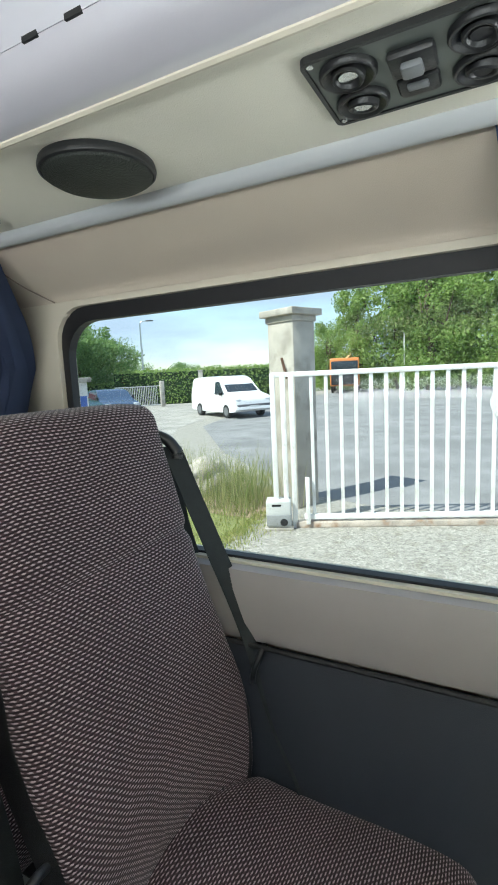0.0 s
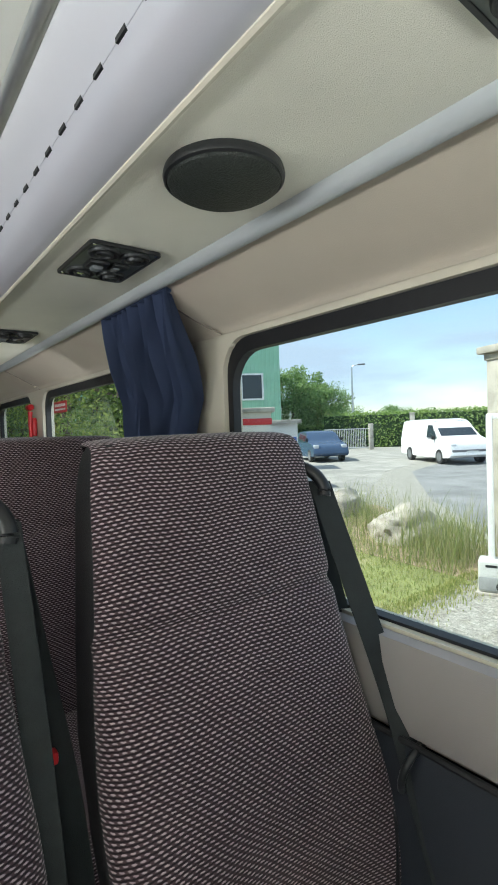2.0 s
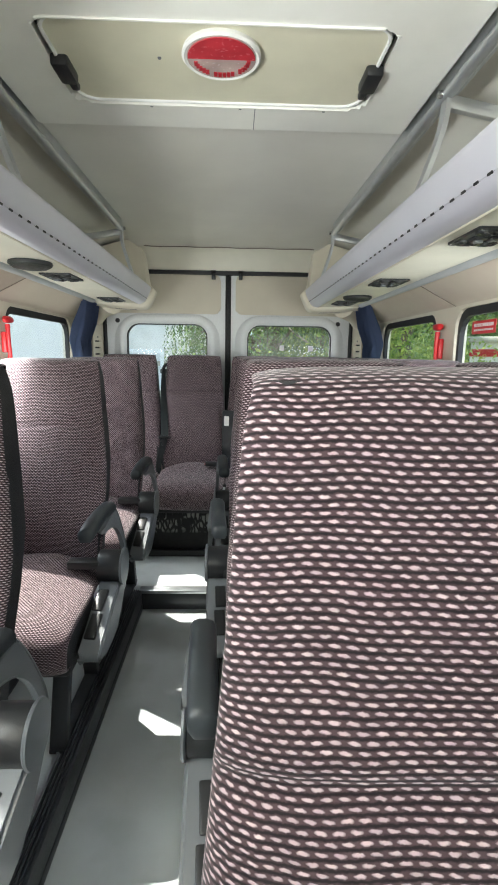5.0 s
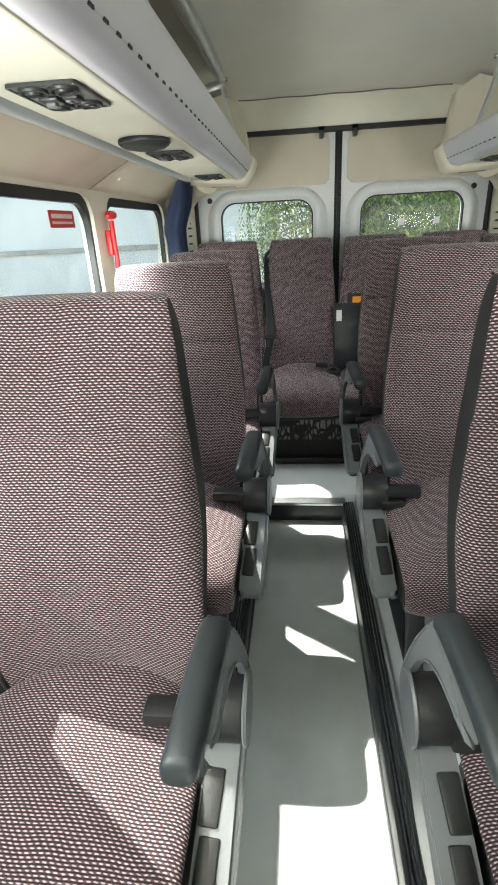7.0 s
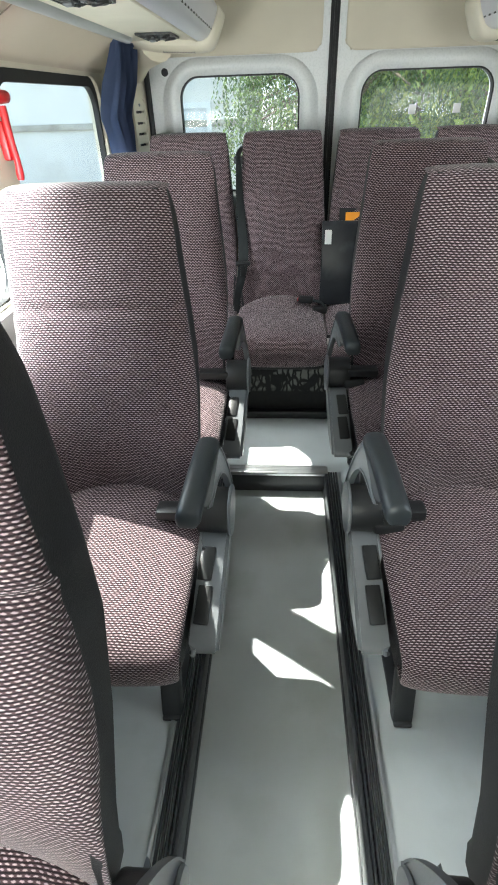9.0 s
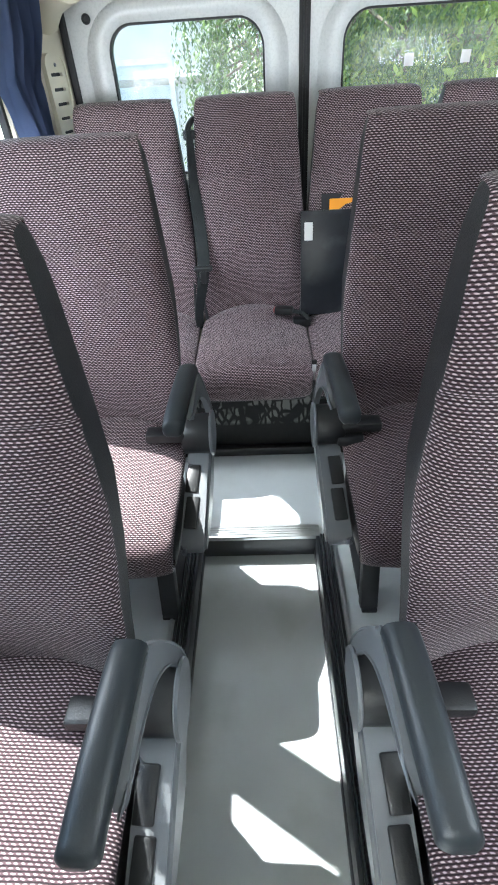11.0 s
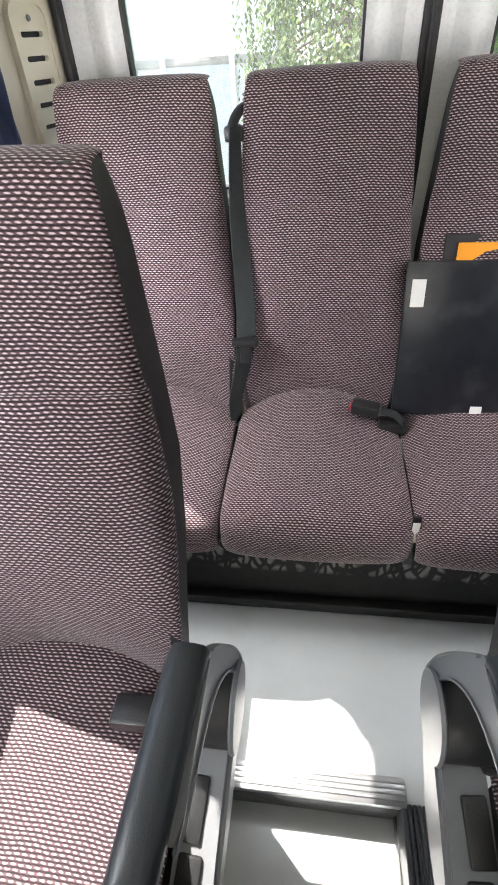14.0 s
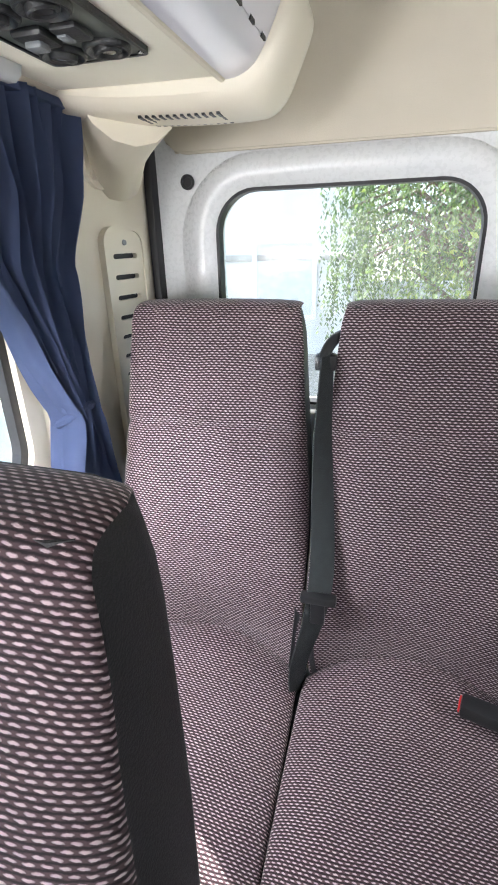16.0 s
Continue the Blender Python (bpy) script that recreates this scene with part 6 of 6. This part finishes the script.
def vehicle(name, at, rz, paint, label, L, W, prof, roof, glass_side, category="van"):
    """A road vehicle, nose towards +x: a body lofted over its side outline, narrower at the roof, with glazing, lamps and wheels."""
    v = thing(name, at, label, category, rz=rz)
    bm = bmesh.new()
    pr = smooth_path(prof, 3)
    rows = []
    for f in (-1.0, -0.97, -0.80, 0.80, 0.97, 1.0):
        row = []
        for x, z in pr:
            tuck = 1 - 0.16 * max(0.0, (z - 0.95) / max(0.1, roof - 0.95))
            inset = 0.03 if abs(f) == 1.0 else 0.0
            zz = z - (0.02 if abs(f) > 0.9 and z > roof - 0.1 else 0)
            row.append(bm.verts.new((x * (1 - inset * 0.3), f * W / 2 * tuck, zz)))
        rows.append(row)
    n = len(pr)
    for a, b in zip(rows, rows[1:]):
        for i in range(n):
            j = (i + 1) % n
            bm.faces.new((a[i], a[j], b[j], b[i]))
    bm.faces.new(rows[0])
    bm.faces.new(rows[-1])
    part("body", bm, paint, v)
    for x in (-L * 0.30, L * 0.31):
        for y in (-W / 2 + 0.09, W / 2 - 0.09):
            wheel(v, x, y)
    for s in (-1, 1):
        for k, g_ in enumerate(glass_side):
            tz = lambda z: 1 - 0.16 * max(0.0, (z - 0.95) / max(0.1, roof - 0.95))
            bm = bmesh.new()
            a = [bm.verts.new((x, s * (W / 2 * tz(z) + 0.006), z)) for x, z in g_]
            b = [bm.verts.new((x, s * (W / 2 * tz(z) - 0.02), z)) for x, z in g_]
            bm.faces.new(a)
            bm.faces.new(b)
            for i in range(len(a)):
                j = (i + 1) % len(a)
                bm.faces.new((a[i], a[j], b[j], b[i]))
            part("side_window", bm, DARKGLASS, v, "dark glass", smooth=False)
        part("headlight", box(L / 2 - 0.22, L / 2 - 0.015, s * W * 0.40 - 0.13, s * W * 0.40 + 0.13, 0.66, 0.84, 0.04), mat("lamp_glass", (0.5, 0.52, 0.55), 0.15), v)
        part("door_mirror", box(L * 0.20, L * 0.20 + 0.12, s * (W / 2 + 0.02) - 0.06, s * (W / 2 + 0.02) + 0.06, 1.0, 1.16, 0.03), BLACKPL, v)
    return v


van_prof = [(-2.25, 0.30), (-2.28, 0.6), (-2.26, 1.2), (-2.18, 1.72), (-1.9, 1.83), (0.0, 1.86), (0.55, 1.80), (0.95, 1.50), (1.40, 1.12), (1.95, 0.98), (2.18, 0.86), (2.27, 0.6), (2.24, 0.32), (1.2, 0.26), (-1.2, 0.26)]
vx, vy, _ = polar(60.2, 23.0)
vn = vehicle("delivery_van", (vx, vy, GZ), -122, CARWHITE, "white delivery van parked on the forecourt", 4.5, 1.85, van_prof, 1.86, [[(0.30, 1.08), (1.16, 1.08), (0.70, 1.60), (0.30, 1.62)]])
ws = bmesh.new()
vv = [ws.verts.new(c) for c in ((0.62, -0.70, 1.765), (0.62, 0.70, 1.765), (1.36, 0.78, 1.165), (1.36, -0.78, 1.165), (0.60, -0.70, 1.73), (0.60, 0.70, 1.73), (1.33, 0.78, 1.13), (1.33, -0.78, 1.13))]
for q in ((0, 1, 2, 3), (4, 5, 6, 7), (0, 1, 5, 4), (1, 2, 6, 5), (2, 3, 7, 6), (3, 0, 4, 7)):
    ws.faces.new([vv[i] for i in q])
part("windscreen", ws, DARKGLASS, vn, "dark windscreen", smooth=False)
part("bumper", box(2.10, 2.30, -0.86, 0.86, 0.34, 0.62, 0.05), mat("grey_bumper", (0.12, 0.12, 0.13), 0.6), vn, "grey plastic bumper")
part("number_plate", box(2.298, 2.31, -0.24, 0.24, 0.46, 0.56), WHITEPL, vn)
car_prof = [(-1.95, 0.30), (-1.98, 0.6), (-1.85, 0.95), (-1.45, 1.32), (-0.9, 1.46), (0.0, 1.48), (0.45, 1.36), (1.0, 0.98), (1.65, 0.85), (1.95, 0.66), (1.96, 0.34), (1.0, 0.24), (-1.0, 0.24)]
cx_, cy_, _ = polar(46.6, 25)
vehicle("parked_car", (cx_, cy_, GZ), -120, CARBLUE, "dark blue car parked beside the kiosk", 3.9, 1.7, car_prof, 1.48, [[(-1.1, 1.0), (0.75, 0.98), (0.35, 1.34), (-0.85, 1.38)]], "car")
vehicle("pale_van", (-4.4, 3.4, GZ), 78, PALEBLUE, "pale blue van parked beside the minibus", 4.5, 1.85, van_prof, 1.86, [[(0.30, 1.08), (1.16, 1.08), (0.70, 1.60), (0.30, 1.62)], [(-1.9, 1.1), (0.1, 1.1), (0.1, 1.6), (-1.9, 1.6)]])

tx, ty, _ = polar(73.8, 43)
tk = thing("lorry", (tx, ty, GZ), "orange lorry with a dark cab front waiting on the road", "lorry", rz=-165)
part("cab", box(-0.2, 1.9, -1.2, 1.2, 0.6, 2.9, 0.12, 3), TRUCKO, tk)
part("windscreen", box(1.86, 1.93, -1.08, 1.08, 1.75, 2.65, 0.03), DARKGLASS, tk)
part("grille", box(1.88, 1.96, -1.1, 1.1, 0.7, 1.6, 0.03), BLACKPL, tk)
part("load", box(-5.5, -0.4, -1.2, 1.2, 1.1, 2.4, 0.05), TRUCKO, tk)
part("crane", beam((-0.8, 0, 2.6), (-3.8, 0.5, 3.4), 0.25, 0.3, 0.03), mat("crane_yellow", (0.6, 0.4, 0.2), 0.5), tk)
for x in (0.9, -2.6, -4.2):
    for y in (-1.05, 1.05):
        wheel(tk, x, y, 0.5)

# green clad hall
gx, gy, _ = polar(42.0, 34, 0.28, -0.05)
hall = thing("green_hall", (gx, gy, GZ), "pale green metal-clad hall with small windows and a sign", "building", rz=151)
part("wall", box(0, 22, -10, 0, 0, 8.6), GREENCLAD, hall, smooth=False)
rib = None
for k in range(80):
    if rib is None:
        rib = part("cladding_rib", box(0.08, 0.14, 0, 0.035, 0, 8.6, 0.01, 1), GREENCLAD, hall)
    else:
        o = new("cladding_rib", rib.data)
        o.parent, o.location = hall, (0.275 * k, 0, 0)
part("eaves_trim", box(-0.05, 22.05, -10.05, 0.05, 8.6, 8.85, 0.03), GREENCLAD, hall)
FRAMEW = mat("white_window_frame", (0.75, 0.76, 0.76), 0.4)
for x0, z0 in ((1.2, 3.65), (4.3, 3.65), (7.4, 3.65), (10.5, 3.65)):
    w_ = part("hall_window", plate([[(x0, z0), (x0 + 1.6, z0), (x0 + 1.6, z0 + 1.85), (x0, z0 + 1.85)], [(x0 + 0.12, z0 + 0.12), (x0 + 1.48, z0 + 0.12), (x0 + 1.48, z0 + 1.73), (x0 + 0.12, z0 + 1.73)]], lambda u, v, w: (u, 0.03 + w, v), 0.07), FRAMEW, hall, "white framed window", smooth=False)
    part("pane", box(x0 + 0.1, x0 + 1.5, 0.02, 0.05, z0 + 0.1, z0 + 1.75), DARKGLASS, w_)
sg = part("sign_board", box(2.4, 9.0, 0.04, 0.10, 1.9, 2.9), WHITEPL, hall, "white sign board with red band")
part("red_band", box(2.4, 9.0, 0.10, 0.115, 1.9, 2.25), RED, sg)
bm = bmesh.new()
rr = random.Random(9)
x = 2.6
while x < 8.6:
    w = rr.uniform(0.12, 0.3)
    box(x, x + w, 0.10, 0.115, 2.42, 2.42 + rr.choice((0.2, 0.3)), bm=bm)
    x += w + 0.06
part("lettering", bm, BLACKPL, sg)

# kiosk
kx, ky, _ = polar(39.8, 20.2, 0.28, -0.05)
ki = thing("kiosk", (kx, ky, GZ), "cream rendered meter kiosk with a flat concrete roof", "kiosk", rz=-38)
part("body", box(-1.35, 1.35, -0.8, 0.8, 0, 1.88, 0.02), RENDERW, ki)
part("roof_slab", box(-1.5, 1.5, -0.95, 0.95, 1.88, 2.05, 0.02), CONCRETE, ki, "flat concrete roof slab")
part("door", box(0.2, 0.85, -0.83, -0.79, 0.1, 1.65, 0.01), RENDERW, ki)
part("notice", box(0.80, 1.30, -0.83, -0.795, 0.62, 1.35), mat("blue_notice", (0.08, 0.16, 0.5), 0.4), ki, "blue notice panel")

# low hills at the horizon
hm_ = mat("far_hills", (0.10, 0.14, 0.17), 1.0, vary=0.15, scale=0.004)
bm = bmesh.new()
prev = None
for k in range(61):
    az = 30 + 80 * k / 60
    hgt = 26 + 16 * noise.noise(Vector((k * 0.12, 3, 0))) + 6 * noise.noise(Vector((k * 0.5, 9, 0)))
    if az > 66:
        hgt += 8
    x, y, _ = polar(az, 1500)
    x2, y2, _ = polar(az, 1900)
    cur = [bm.verts.new((x, y, GZ - 5)), bm.verts.new((x2, y2, GZ + max(4, hgt))), bm.verts.new((x2 * 1.2, y2 * 1.2, GZ - 5))]
    if prev:
        bm.faces.new((prev[0], cur[0], cur[1], prev[1]))
        bm.faces.new((prev[1], cur[1], cur[2], prev[2]))
    prev = cur
tagged(part("backdrop_hills", bm, hm_), "low blue-grey hills at the horizon", "hills", kind="structure")

# house and yard wall behind the rear doors
hs = thing("white_house", (0, 0, GZ), "white rendered house with banded wall and a window", "house")
part("wall", box(-9.5, -0.9, 11.0, 18, 0, 6.2), RENDERW, hs, smooth=False)
for z in (1.55, 3.15, 4.7):
    part("wall_band", box(-9.52, -0.88, 10.96, 11.0, z, z + 0.10, 0.01), CONCRETE, hs)
for x0, z0 in ((-4.6, 3.5), (-7.6, 3.5), (-2.6, 0.6)):
    w_ = part("house_window", plate([[(x0, z0), (x0 + 1.1, z0), (x0 + 1.1, z0 + 1.3), (x0, z0 + 1.3)], [(x0 + 0.08, z0 + 0.08), (x0 + 1.02, z0 + 0.08), (x0 + 1.02, z0 + 1.22), (x0 + 0.08, z0 + 1.22)]], lambda u, v, w: (u, 10.95 + w, v), 0.06), FRAMEW, hs, "white framed window", smooth=False)
    part("shutter", box(x0 + 0.06, x0 + 1.04, 10.97, 10.99, z0 + 0.06, z0 + 1.24), mat("pale_shutter", (0.6, 0.62, 0.64), 0.6), w_)
part("roof", box(-9.9, -0.5, 10.6, 18.4, 6.2, 6.45, 0.05), CONCRETE, hs)
yw = part("yard_wall", box(-12, 9, 12.2, 12.5, GZ, GZ + 1.1, 0.03), RENDERW)
tagged(yw, "low pale yard wall behind the weeping tree", "wall", kind="structure")
wh = thing("pale_hall", (0, 0, GZ), "long pale rendered building across the yard", "building")
part("wall", box(-26, -18, -14, 24, 0, 5.0), RENDERW, wh, smooth=False)
part("roof", box(-26.3, -17.7, -14.3, 24.3, 5.0, 5.25, 0.05), CONCRETE, wh)
sh = thing("roadside_hall", (7.0, 11.7, GZ), "low white rendered outbuilding with a flat roof and red band", "building", rz=-33)
part("wall", box(-1.3, 2.6, 0, 3.0, 0, 2.20), RENDERW, sh, smooth=False)
part("roof", box(-1.4, 2.7, -0.15, 3.1, 2.20, 2.34, 0.03), CONCRETE, sh)
part("red_band", box(-1.32, 2.62, -0.03, 0.0, 1.86, 2.04, 0.005), RED, sh, "painted red band under the roof")
